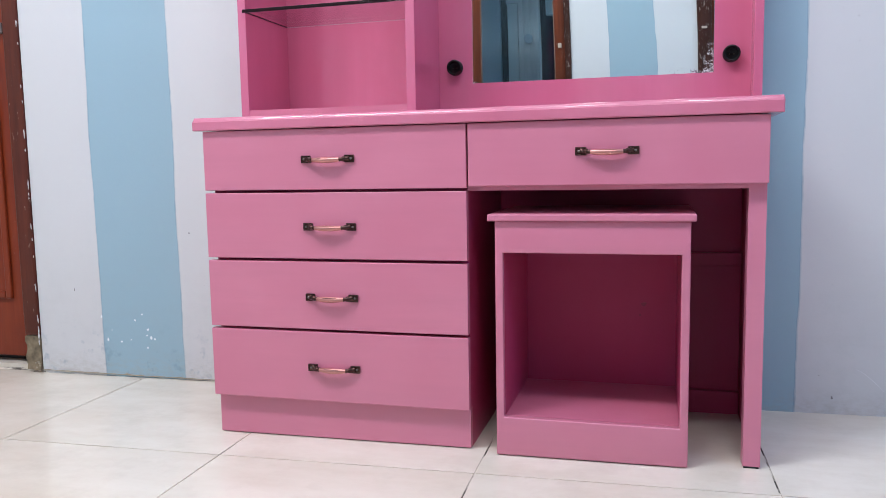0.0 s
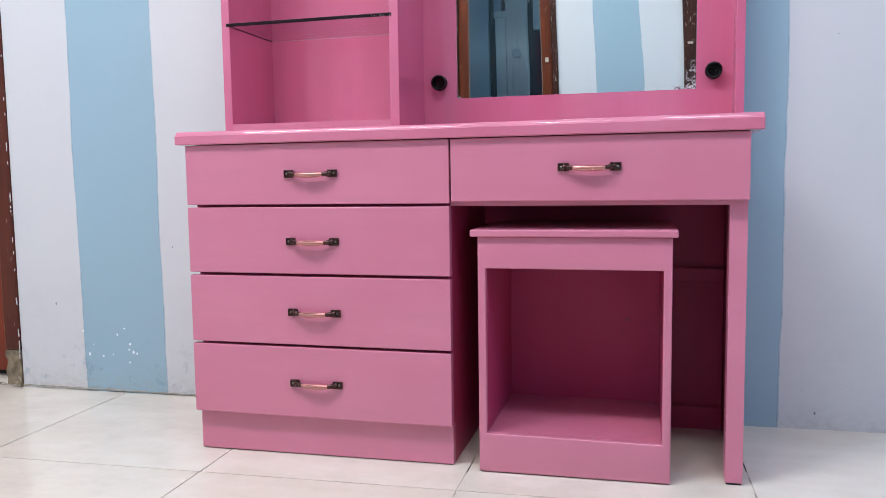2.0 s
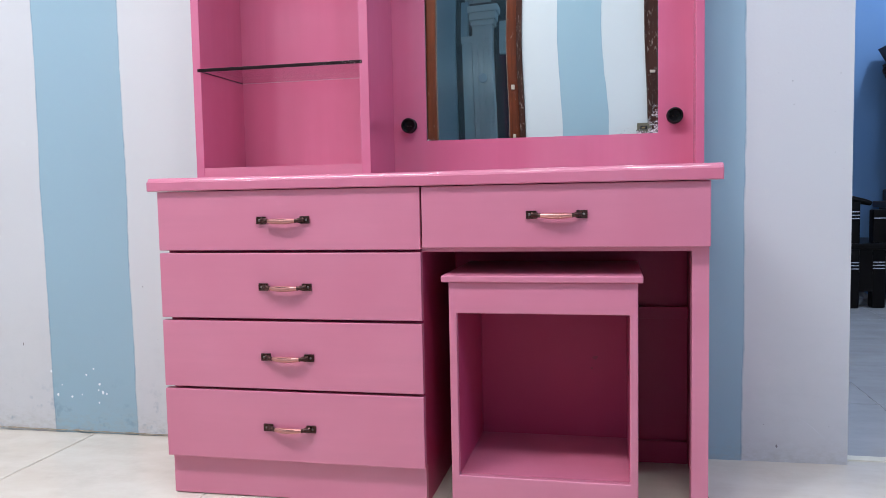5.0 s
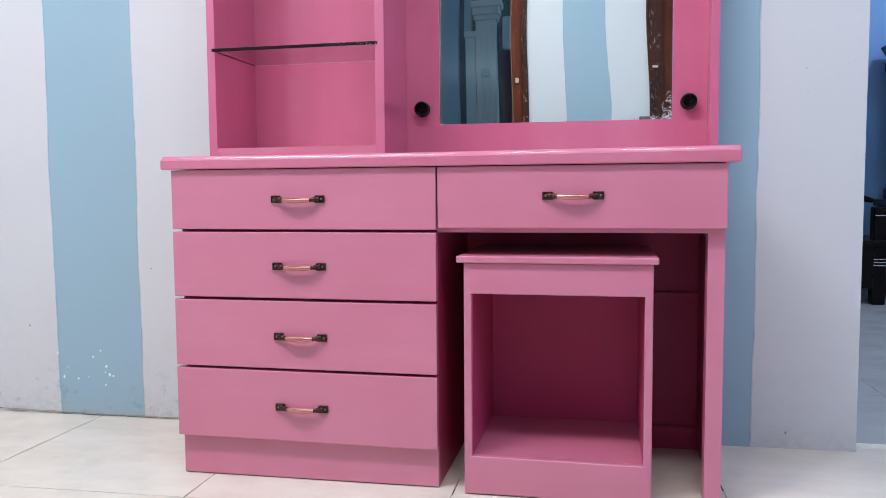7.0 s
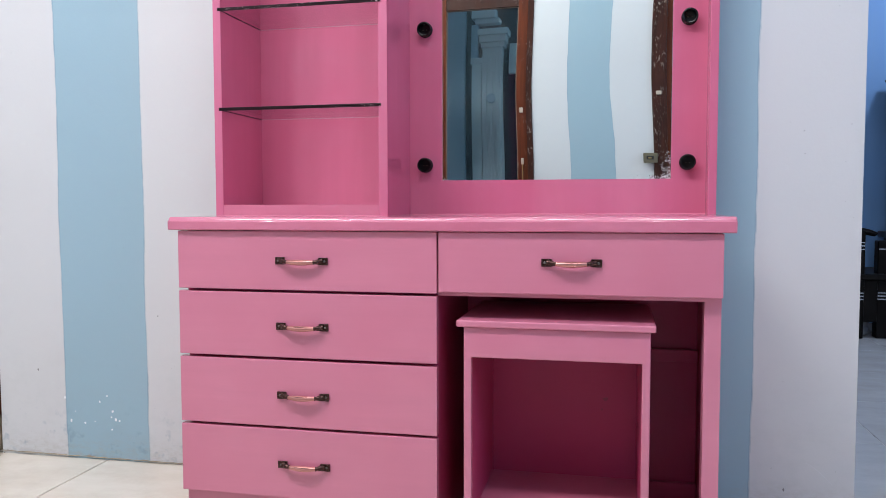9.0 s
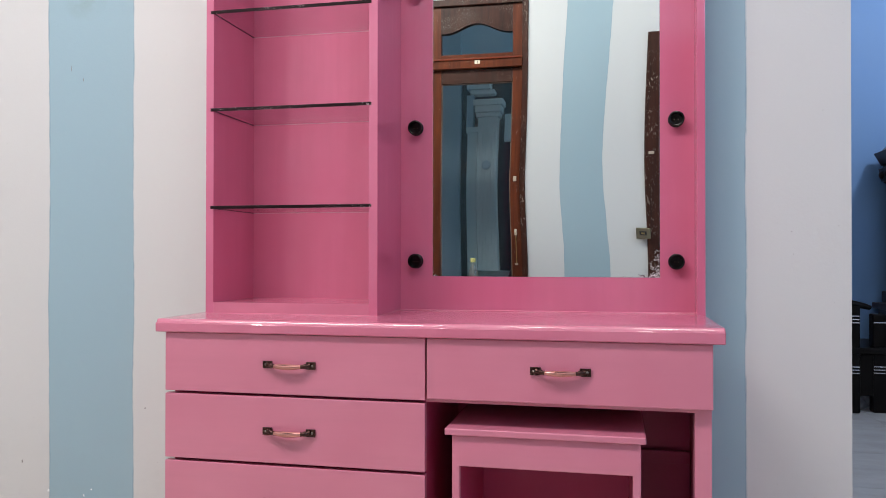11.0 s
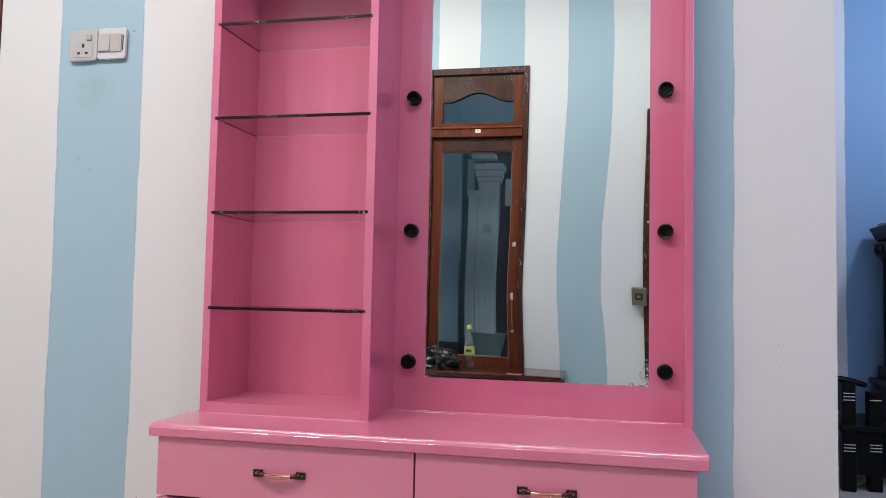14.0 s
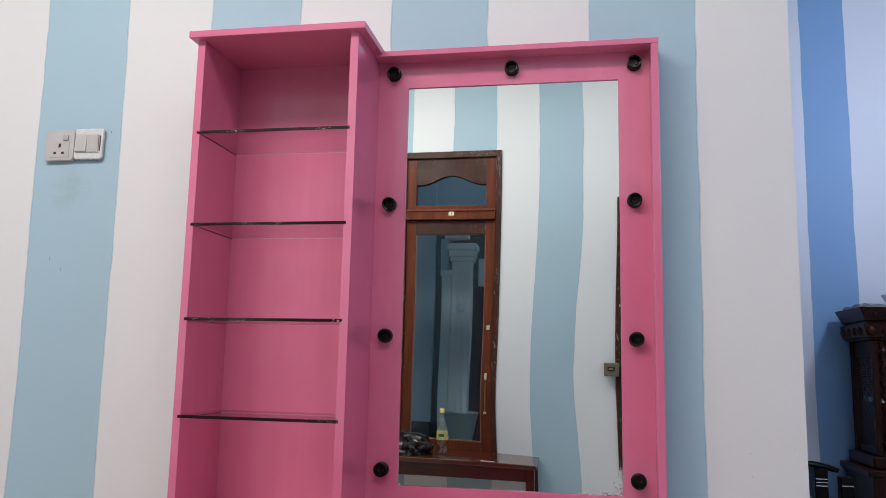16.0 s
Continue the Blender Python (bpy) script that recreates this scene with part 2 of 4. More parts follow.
WHITE_PLASTIC = simple("white_switch_plastic", (0.54, 0.545, 0.56), 0.28, 0.0, 0.06)
GREY_PLASTIC = simple("pale_grey_plastic", (0.42, 0.405, 0.405), 0.32, 0.0, 0.06)
DARK = simple("dark_void", (0.01, 0.01, 0.01), 0.6)
MORTAR = simple("crumbling_mortar", (0.38, 0.325, 0.25), 0.95, 0.0, 0.55, 60)
MORTAR_FOOT = simple("damp_bare_mortar", (0.27, 0.215, 0.14), 0.95, 0.0, 0.75, 34)
CHIP = simple("bare_plaster_chip", (0.84, 0.86, 0.88), 0.8, 0.0, 0.1)
SMUDGE = simple("dark_scuff", (0.26, 0.25, 0.26), 0.8, 0.0, 0.3)
CREAM = simple("cream_sticker", (0.74, 0.68, 0.55), 0.5)
CATCH = simple("worn_pale_catch", (0.50, 0.41, 0.33), 0.5)
CATCH_DULL = simple("worn_bare_bead", (0.24, 0.17, 0.13), 0.6, 0.0, 0.5, 60)
BRASS = simple("tarnished_brass", (0.42, 0.30, 0.13), 0.4, 1.0, 0.4, 90)
PORCH = plain_plaster("porch_blue_grey", (0.38, 0.48, 0.58))
PORCH_PALE = plain_plaster("porch_pale_column", (0.62, 0.69, 0.74))
# near-black: the unlit depth behind the porch columns is put into this colour
PORCH_DARK = plain_plaster("porch_unlit_dark", (0.030, 0.042, 0.060))
YELLOW = simple("yellow_plastic", (0.54, 0.51, 0.17), 0.35)
BAG = simple("black_leather", (0.014, 0.011, 0.012), 0.3)
SILVER = simple("silvered_tray", (0.72, 0.74, 0.80), 0.25, 0.9)
CLOTH = simple("grey_cloth", (0.34, 0.34, 0.36), 0.9, 0.0, 0.4, 25)


def thin_glass(name, tint, strength=1.0):
    """Old sheet glass: light passes straight through, a little is lost, and it gleams faintly."""
    k = Mat(name)
    clear = k.node("ShaderNodeBsdfTransparent", Color=(*tint, 1))
    gleam = k.node("ShaderNodeBsdfGlossy", Roughness=0.03)
    both = k.node("ShaderNodeMixShader")
    facing = k.node("ShaderNodeLayerWeight", Blend=0.5).outputs["Facing"]
    k.put(both.inputs[0], k.math("MULTIPLY_ADD", k.math("POWER", facing, 4.0), 0.35 * strength, 0.05 * strength))
    k.put(both.inputs[1], clear.outputs[0])
    k.put(both.inputs[2], gleam.outputs[0])
    k.t.links.new(both.outputs[0], k.t.nodes["Material Output"].inputs["Surface"])
    return k.m


SHELF_GLASS = thin_glass("shelf_glass", (0.90, 0.87, 0.88))


def ground_edge():
    """The dark ground edge of thick glass, with reflected glints painted on as bright specks."""
    k = Mat("ground_glass_edge", 0.35, spec=0.2)
    p = k.position()
    glint_speck = k.math("MULTIPLY", k.ramp(k.noise(p, 330.0, 2), [(0.62, 0.0), (0.66, 1.0)]), k.ramp(k.noise(p, 9.0, 2), [(0.48, 0.0), (0.6, 1.0)]))
    k.colour(k.mix(glint_speck, (0.010, 0.002, 0.004), (0.70, 0.56, 0.60)))
    return k.m


SHELF_EDGE = ground_edge()
# opaque pale pink: the bright line of light in the rear glass edge
SHELF_RIM = simple("bright_rear_edge_line", (0.62, 0.33, 0.42), 0.3)
PANE = thin_glass("old_window_pane", (0.88, 0.94, 0.96), 0.5)
BOTTLE_GLASS = thin_glass("clear_bottle_plastic", (0.84, 0.87, 0.84), 3.5)


def old_mirror():
    """Silvered glass with lost silver in the lower corners and a slight waviness."""
    k = Mat("old_mirror", 0.015, 1.0, (0.75, 0.825, 0.81))
    p = k.position()
    x, y, z = k.split(p)
    right = k.math("SUBTRACT", x, 0.470)
    left = k.math("SUBTRACT", x, -0.054)
    up = k.math("SUBTRACT", z, 0.745)

    def blotch(dx, reach_x, reach_z):
        a = k.math("DIVIDE", dx, reach_x)
        b = k.math("DIVIDE", up, reach_z)
        r = k.math("SQRT", k.math("ADD", k.math("MULTIPLY", a, a), k.math("MULTIPLY", b, b)))
        return k.math("SUBTRACT", 1.0, r)

    near = k.math("MAXIMUM", k.math("MAXIMUM", blotch(right, 0.042, 0.12), blotch(right, 0.16, 0.035)), blotch(left, 0.045, 0.03))
    near = k.math("MAXIMUM", near, k.math("MULTIPLY", k.math("SUBTRACT", 1.0, k.math("DIVIDE", up, 0.012)), 0.3))
    grain = k.noise(p, 210.0, 4, 0.75)
    coarse = k.noise(p, 60.0, 3, 0.6)
    m = k.math("ADD", k.math("MULTIPLY", near, 0.35), k.math("ADD", k.math("MULTIPLY", grain, 0.55), k.math("MULTIPLY", coarse, 0.45)))
    lost = k.ramp(m, [(0.755, 0.0), (0.775, 1.0)])
    k.colour(k.mix(lost, (0.75, 0.825, 0.81), k.mix(k.ramp(k.noise(p, 260.0, 2), [(0.46, 0.0), (0.52, 1.0)]), (0.62, 0.63, 0.64), (0.10, 0.09, 0.09))))
    k.put(k.b.inputs["Metallic"], k.math("SUBTRACT", 1.0, lost))
    k.roughness(k.math("ADD", k.math("MULTIPLY", lost, 0.6), 0.008))
    return k.m


MIRROR = old_mirror()

# ---- building helpers ----


def bm_box(x0, x1, y0, y1, z0, z1, bevel=0.0, segments=2, bm=None):
    """A box, with softened edges if bevel is given, added to bm."""
    one = bmesh.new()
    bmesh.ops.create_cube(one, size=1.0)
    for v in one.verts:
        v.co = Vector((x0 if v.co.x < 0 else x1, y0 if v.co.y < 0 else y1, z0 if v.co.z < 0 else z1))
    if bevel:
        bmesh.ops.bevel(one, geom=one.edges[:], offset=bevel, segments=segments, profile=0.5, affect="EDGES")
    if bm is None:
        return one
    data = bpy.data.meshes.new("temporary")
    one.to_mesh(data)
    one.free()
    bm.from_mesh(data)
    bpy.data.meshes.remove(data)
    return bm


def bm_lathe(profile, axis="z", steps=28):
    """A turned solid; profile: pairs of radius and height. axis z: upright; axis y: towards the viewer, heights run to -y."""
    bm = bmesh.new()
    rings = []
    for r, h in profile:
        ring = []
        for i in range(steps):
            a = 2 * math.pi * i / steps
            c, s = r * math.cos(a), r * math.sin(a)
            ring.append(bm.verts.new((c, s, h) if axis == "z" else (c, -h, s)))
        rings.append(ring)
    for a, b in zip(rings, rings[1:]):
        for i in range(steps):
            bm.faces.new((a[i], a[(i + 1) % steps], b[(i + 1) % steps], b[i]))
    bm.faces.new(rings[0][::-1])
    bm.faces.new(rings[-1])
    bmesh.ops.recalc_face_normals(bm, faces=bm.faces[:])
    return bm


def bm_sweep(points, radii, steps=10, flat=1.0):
    """A bar along points, with a radius at each; flat squeezes it along z."""
    bm = bmesh.new()
    rings = []
    for i, (p, r) in enumerate(zip(points, radii)):
        p = Vector(p)
        d = Vector(points[min(i + 1, len(points) - 1)]) - Vector(points[max(i - 1, 0)])
        q = d.to_track_quat("Z", "Y")
        ring = []
        for j in range(steps):
            a = 2 * math.pi * j / steps
            o = q @ Vector((r * math.cos(a), r * math.sin(a), 0))
            ring.append(bm.verts.new(p + Vector((o.x, o.y, o.z * flat))))
        rings.append(ring)
    for a, b in zip(rings, rings[1:]):
        for i in range(steps):
            bm.faces.new((a[i], a[(i + 1) % steps], b[(i + 1) % steps], b[i]))
    bm.faces.new(rings[0][::-1])
    bm.faces.new(rings[-1])
    bmesh.ops.recalc_face_normals(bm, faces=bm.faces[:])
    return bm


def moved(bm, x=0.0, y=0.0, z=0.0, m=None):
    bmesh.ops.transform(bm, matrix=m if m is not None else Matrix.Translation((x, y, z)), verts=bm.verts[:])
    return bm


def part(name, bm, material, parent=None, label="", smooth=False):
    """Links bm as one mesh object under a thing or a part."""
    data = bpy.data.meshes.new(name)
    bm.to_mesh(data)
    bm.free()
    data.materials.append(material)
    if smooth:
        data.shade_smooth()
        data.set_sharp_from_angle(angle=radians(40 if smooth is True else smooth))
    ob = new(name, data)
    if parent is not None:
        ob.parent = parent
    if label:
        tagged(ob, label)
    return ob


def thing(name, at, label, category, group=""):
    ob = new(name)
    ob.location = at
    ob.empty_display_size = 0.05
    return tagged(ob, label, category, group)


def structure(name, bm, material, label, category):
    return tagged(part(name, bm, material), label, category, kind="structure")


# ---- the room ----
NORTH, SOUTH, TOP = 0.383, -2.276, 2.9
WEST, EAST = -2.7, 2.9
FAR = 3.4
HIGH = 3.6
WALL = 0.13

bm = bm_box(-1.329, 0.873, NORTH, NORTH + WALL, -0.02, TOP)
bm_box(WEST, -2.25, NORTH, NORTH + WALL, 0, TOP, bm=bm)
bm_box(-2.25, -1.329, NORTH, NORTH + WALL, 2.12, TOP, bm=bm)
# unseen header, placed low to hold back the next room's light
bm_box(0.873, EAST, NORTH, NORTH + WALL, 2.12, TOP, bm=bm)
bm_box(WEST, EAST, NORTH, NORTH + WALL, TOP, HIGH, bm=bm)
wall_north = structure("wall_north", bm, WALL_N, "plastered wall painted in white and pale blue stripes", "wall")

D0, D1, DBOT, DTOP = -0.702, -0.092, 0.500, 2.300
W0, W1, WB, WT = 0.580, 1.45, 0.525, 2.0
bm = bm_box(WEST, D0, SOUTH - WALL, SOUTH, 0, TOP)
bm_box(D0, D1, SOUTH - WALL, SOUTH, DTOP, TOP, bm=bm)
bm_box(D0, D1, SOUTH - WALL, SOUTH, 0, DBOT, bm=bm)
bm_box(D1, W0, SOUTH - WALL, SOUTH, 0, TOP, bm=bm)
bm_box(W0, W1, SOUTH - WALL, SOUTH, 0, WB, bm=bm)
bm_box(W0, W1, SOUTH - WALL, SOUTH, WT, TOP, bm=bm)
bm_box(W1, EAST, SOUTH - WALL, SOUTH, 0, TOP, bm=bm)
structure("wall_south", bm, WALL_S, "opposite wall painted in white and pale blue stripes", "wall")

# side walls and ceilings are unseen, added to close the rooms and bounce light
structure("wall_west", bm_box(WEST - WALL, WEST, SOUTH - WALL, FAR + WALL, 0, HIGH), PLASTER, "plain grey-white plastered side wall", "wall")
structure("wall_east", bm_box(EAST, EAST + WALL, SOUTH - WALL, FAR + WALL, 0, HIGH), PLASTER, "plain grey-white plastered side wall", "wall")
structure("wall_far", bm_box(WEST, EAST, FAR, FAR + WALL, 0, HIGH), WALL_FAR, "wall of the next room in lavender white and blue stripes", "wall")
structure("ceiling", bm_box(WEST - WALL, EAST + WALL, SOUTH - WALL, NORTH, TOP, TOP + 0.1), CEILING, "plain white ceiling", "ceiling")
structure("ceiling_2", bm_box(WEST - WALL, EAST + WALL, NORTH, FAR + WALL, HIGH, HIGH + 0.1), CEILING, "plain white ceiling of the next room", "ceiling")
floor = structure("floor", bm_box(WEST - WALL, EAST + WALL, SOUTH - WALL, 0.428, -0.12, -0.0016), GROUT, "polished cream floor tiles with dark worn joints", "floor")
floor_2 = structure("floor_2", bm_box(WEST - WALL, EAST + WALL, 0.432, FAR + WALL, -0.12, -0.0016), GROUT, "polished grey floor tiles of the next room", "floor")
structure("threshold", bm_box(0.88, EAST, 0.410, 0.440, -0.003, 0.016, 0.0015), CREAM, "pale threshold strip between the two rooms", "threshold")

floor.location, floor.rotation_euler = (0, 0, 0.0045), (0, -0.009, 0)  # the floor rises a little towards the doorway

# ---- the dressing table ----
dresser = thing("dressing_table", (0, 0, 0), "pink gloss-painted wooden dressing table with shelf tower and framed mirror", "dressing table")

# worktop with a moulded front and ends
edge = [(0.002, 0.6385), (0.0, 0.6405), (0.0, 0.6560), (0.0010, 0.6572), (0.0026, 0.6576)]
y, z = 0.0030, 0.6580
for slope, run in ((86, 0.0006), (70, 0.0007), (62, 0.0012), (58, 0.0012), (54, 0.0012), (50, 0.0012), (44, 0.0010), (34, 0.0012), (24, 0.0014), (14, 0.0018), (6, 0.0022), (2, 0.003)):
    y, z = y + run * math.cos(radians(slope)), z + run * math.sin(radians(slope))
    edge.append((y, min(z, 0.6650)))
edge += [(0.383, 0.6650), (0.383, 0.6385)]
bm = bmesh.new()
rings = []
stations = [(-0.5605, 0.004), (-0.5598, 0.0015), (-0.558, 0.0)] + [(-0.550 + 1.10 * i / 220, 0.0) for i in range(221)] + [(0.5595, 0.0), (0.5613, 0.0015), (0.562, 0.004)]
for x, inset in stations:
    wave = 0.0007 * noise.noise(Vector((x * 34, 2.0, 0))) + 0.0004 * noise.noise(Vector((x * 11, 7.0, 0)))
    lump = 1 + 0.34 * noise.noise(Vector((x * 26, 4.0, 0))) + 0.22 * noise.noise(Vector((x * 85, 9.0, 0)))
    rings.append([bm.verts.new((x, 0.0030 + (y - 0.0030) * (lump if 0.0031 < y < 0.010 else 1) + (inset if y < 0.2 else 0) + (wave if y < 0.012 else 0), z + (wave if 0.657 < z < 0.6648 else 0) + (0.003 * max(0.0, x / 0.56) if z > 0.65 else 0) - (inset if z > 0.6575 else 0.25 * -inset if z < 0.639 else 0))) for y, z in edge])
for a, b in zip(rings, rings[1:]):
    for i in range(len(edge)):
        bm.faces.new((a[i], a[(i + 1) % len(edge)], b[(i + 1) % len(edge)], b[i]))
bm.faces.new(rings[0][::-1])
bm.faces.new(rings[-1])
bmesh.ops.recalc_face_normals(bm, faces=bm.faces[:])
part("worktop", bm, PINK_TOP, dresser, "glossy pink worktop with moulded edge", 18)

CARCASS_Y = 0.0320
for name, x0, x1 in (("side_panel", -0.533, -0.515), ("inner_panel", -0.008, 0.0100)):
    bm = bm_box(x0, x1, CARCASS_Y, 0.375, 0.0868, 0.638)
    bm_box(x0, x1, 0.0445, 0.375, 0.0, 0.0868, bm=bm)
    part(name, bm, PINK_SHADED, dresser)
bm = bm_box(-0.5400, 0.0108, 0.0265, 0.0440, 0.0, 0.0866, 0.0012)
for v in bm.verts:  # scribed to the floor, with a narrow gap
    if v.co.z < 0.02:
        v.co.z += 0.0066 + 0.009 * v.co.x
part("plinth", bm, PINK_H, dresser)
part("back_panel", bm_box(-0.515, 0.534, 0.360, 0.372, 0.0, 0.637), PINK_SHADED, dresser)
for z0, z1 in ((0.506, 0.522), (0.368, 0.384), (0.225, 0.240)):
    part("drawer_rail", bm_box(-0.5148, -0.0082, 0.0325, 0.085, z0, z1), PINK_SHADED, dresser)
part("knee_rail", bm_box(0.0102, 0.5110, 0.0275, 0.062, 0.5115, 0.5225), PINK_H, dresser)
part("knee_top", bm_box(0.0105, 0.5340, 0.0625, 0.359, 0.5135, 0.520), PINK_H, dresser)
leg = part("leg_post", bm_box(0.511, 0.5405, 0.0275, 0.062, 0.0135, 0.638), PINK_H, dresser)
part("side_panel", bm_box(0.5345, 0.5403, 0.0625, 0.375, 0.0, 0.638), PINK_SHADED, dresser)
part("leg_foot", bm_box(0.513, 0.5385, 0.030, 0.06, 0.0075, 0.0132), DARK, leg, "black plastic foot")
part("back_rail", bm_box(0.0105, 0.5340, 0.344, 0.3595, 0.336, 0.363, 0.001), PINK_SHADED, dresser)
part("back_rail", bm_box(0.0105, 0.5340, 0.344, 0.3595, 0.0, 0.058, 0.001), PINK_SHADED, dresser)


def handle(parent, x, y, z):
    """A bow handle: two bronze plates with raised rims and screws, drooping arms and a ribbed spindle grip."""
    for side in (-1, 1):
        bm = bm_box(-0.0100, 0.0100, -0.0030, 0.0, -0.0074, 0.0074, 0.0012, 2)
        for a, b, c, d in ((-0.0100, 0.0100, 0.0052, 0.0074), (-0.0100, 0.0100, -0.0074, -0.0052), (-0.0100, -0.0078, -0.0052, 0.0052), (0.0078, 0.0100, -0.0052, 0.0052)):
            bm_box(a, b, -0.0044, -0.0020, c, d, 0.0007, bm=bm)
        part("handle_plate", moved(bm, x + side * 0.046, y, z), BRONZE, parent, "aged bronze end plate")
        screw = bm_lathe([(0.0024, 0.0), (0.0024, 0.0046), (0.0012, 0.0054)], "y", 10)
        part("handle_screw", moved(screw, x + side * 0.0495, y, z), STEEL, parent, "steel screw head", True)
        pts, rad = [], []
        for i in range(9):
            a = i / 8
            pts.append((x + side * (0.0435 - 0.0150 * a), y - 0.003 - 0.0075 * math.sin(a * math.pi / 2), z - 0.0016 * a))
            rad.append(0.0052 - 0.0010 * a + 0.0007 * math.cos(a * 12))
        part("handle_arm", bm_sweep(pts, rad, 10), BRONZE, parent, "aged bronze arm", True)
    pts, rad = [], []
    for i in range(17):
        a = i / 16 * 2 - 1
        pts.append((x + 0.0300 * a, y - 0.0102 - 0.0034 * (1 - a * a), z - 0.0016 - 0.0008 * (1 - a * a)))
        rad.append(0.0036 + 0.0022 * (1 - a * a))
    part("handle_grip", bm_sweep(pts, rad, 14), COPPER, parent, "copper-gold spindle grip", True)
    for r in (-0.0026, 0.0034):
        pts = []
        for i in range(9):
            a = i / 4 - 1
            swell = 1 - a * a
            pts.append((x + 0.026 * a, y - 0.0130 - 0.0050 * swell, z - 0.0016 - 0.0008 * swell + r * (0.6 + 0.4 * swell)))
        part("handle_groove", bm_sweep(pts, [0.0007] * 9, 5), BRONZE, parent, "dark engraved line")


FRONT = 0.0085
for z0, z1, hz in ((0.5172, 0.6370, 0.577), (0.3790, 0.5115, 0.4435), (0.2355, 0.3730, 0.3015), (0.0870, 0.2300, 0.157)):
    drawer = part("drawer", bm_box(-0.5415, 0.0125, FRONT, 0.0265, z0, z1, 0.0014), PINK_H, dresser, "flat pink drawer front with bronze bow handle")
    handle(drawer, -0.266, FRONT, hz)
drawer = part("drawer", bm_box(0.0160, 0.5410, FRONT, 0.0265, 0.5205, 0.6370, 0.0014), PINK_H, dresser, "wide flat pink drawer front with bronze bow handle")
handle(drawer, 0.271, FRONT, 0.581)

# shelf tower
T0, T1, TY, TB = -0.538, -0.131, 0.165, 0.376
part("tower_side", bm_box(T0, T0 + 0.019, TY, TB, 0.6640, 1.8054, 0.0010), PINK_GLOSS, dresser)
part("tower_side", bm_box(T1 - 0.020, T1, TY, TB, 0.6640, 1.8054, 0.0010), PINK_GLOSS, dresser)
part("tower_back", bm_box(T0 + 0.0188, T1 - 0.0198, TB - 0.008, TB - 0.0003, 0.690, 1.8054), PINK_INSIDE, dresser)
part("tower_floor", bm_box(T0 + 0.0185, T1 - 0.0195, TY + 0.0008, TB - 0.0005, 0.6640, 0.6900), PINK_TOP, dresser)
part("tower_cap", bm_box(-0.5535, -0.111, 0.146, 0.380, 1.8055, 1.8225, 0.0015), PINK_GLOSS, dresser)
for z in (0.905, 1.1265, 1.3485, 1.5725):
    g0, g1, gy, h = T0 + 0.0125, T1 - 0.0135, TB - 0.0095, 0.0033
    shelf = part("glass_shelf", bm_box(g0 + 0.0012, g1 - 0.0012, TY - 0.0005, gy - 0.0012, z - h, z + h), SHELF_GLASS, dresser, "clear glass shelf with dark ground edge")
    rims = [
        part("shelf_edge", bm_box(g0, g1, TY - 0.003, TY - 0.0007, z - h - 0.0003, z + h + 0.0003, 0.0006), SHELF_EDGE, shelf, "dark reflecting front edge of glass"),
        part("shelf_edge", bm_box(T0 + 0.0195, T0 + 0.0210, TY, gy - 0.0012, z - h - 0.0002, z - h + 0.0020), SHELF_EDGE, shelf),
        part("shelf_edge", bm_box(T0 + 0.0212, T1 - 0.0210, gy - 0.0010, gy, z - h - 0.0002, z - h + 0.0016), SHELF_RIM, shelf, "pale rim of the glass"),
    ]
    for pane in (shelf, *rims):
        pane.visible_shadow = False

# mirror section
PY = 0.356
M0, M1, MB, MT = -0.053, 0.471, 0.747, 1.731
part("mirror_rail", bm_box(T1 - 0.002, 0.5456, PY, 0.374, 0.6640, MB), PINK_GLOSS, dresser)
part("mirror_rail", bm_box(T1 - 0.002, 0.5456, PY, 0.374, MT, 1.7994), PINK_GLOSS, dresser)
part("mirror_stile", bm_box(T1 - 0.002, M0, PY, 0.374, MB, MT), PINK_GLOSS, dresser)
part("mirror_stile", bm_box(M1, 0.5456, PY, 0.374, MB, MT), PINK_GLOSS, dresser)


def paint_bead(name, a, b, r, seed):
    """A wavering line of paint that has filled a joint, from a to b."""
    n = int((Vector(b) - Vector(a)).length / 0.008)
    pts = [Vector(a).lerp(Vector(b), i / n) for i in range(n + 1)]
    radii = [r * (0.9 + 0.6 * noise.noise(Vector((i * 0.35, seed, 0)))) for i in range(n + 1)]
    return part(name, bm_sweep(pts, radii, 8), PINK_TOP, dresser, "glossy line of paint along a joint", True)


paint_bead("joint_bead", (T1 + 0.002, PY - 0.0005, 0.6655), (0.5450, PY - 0.0005, 0.6680), 0.0022, 1)
paint_bead("joint_bead", (T0 + 0.001, TY + 0.0004, 0.6652), (T1 - 0.001, TY + 0.0004, 0.6652), 0.0014, 4)
paint_bead("joint_bead", (T1 - 0.0002, TY + 0.003, 0.6653), (T1 - 0.0002, PY - 0.002, 0.6653), 0.0016, 9)


def smooth_step(a, b, v):
    t = max(0.0, min(1.0, (v - a) / (b - a)))
    return t * t * (3 - 2 * t)


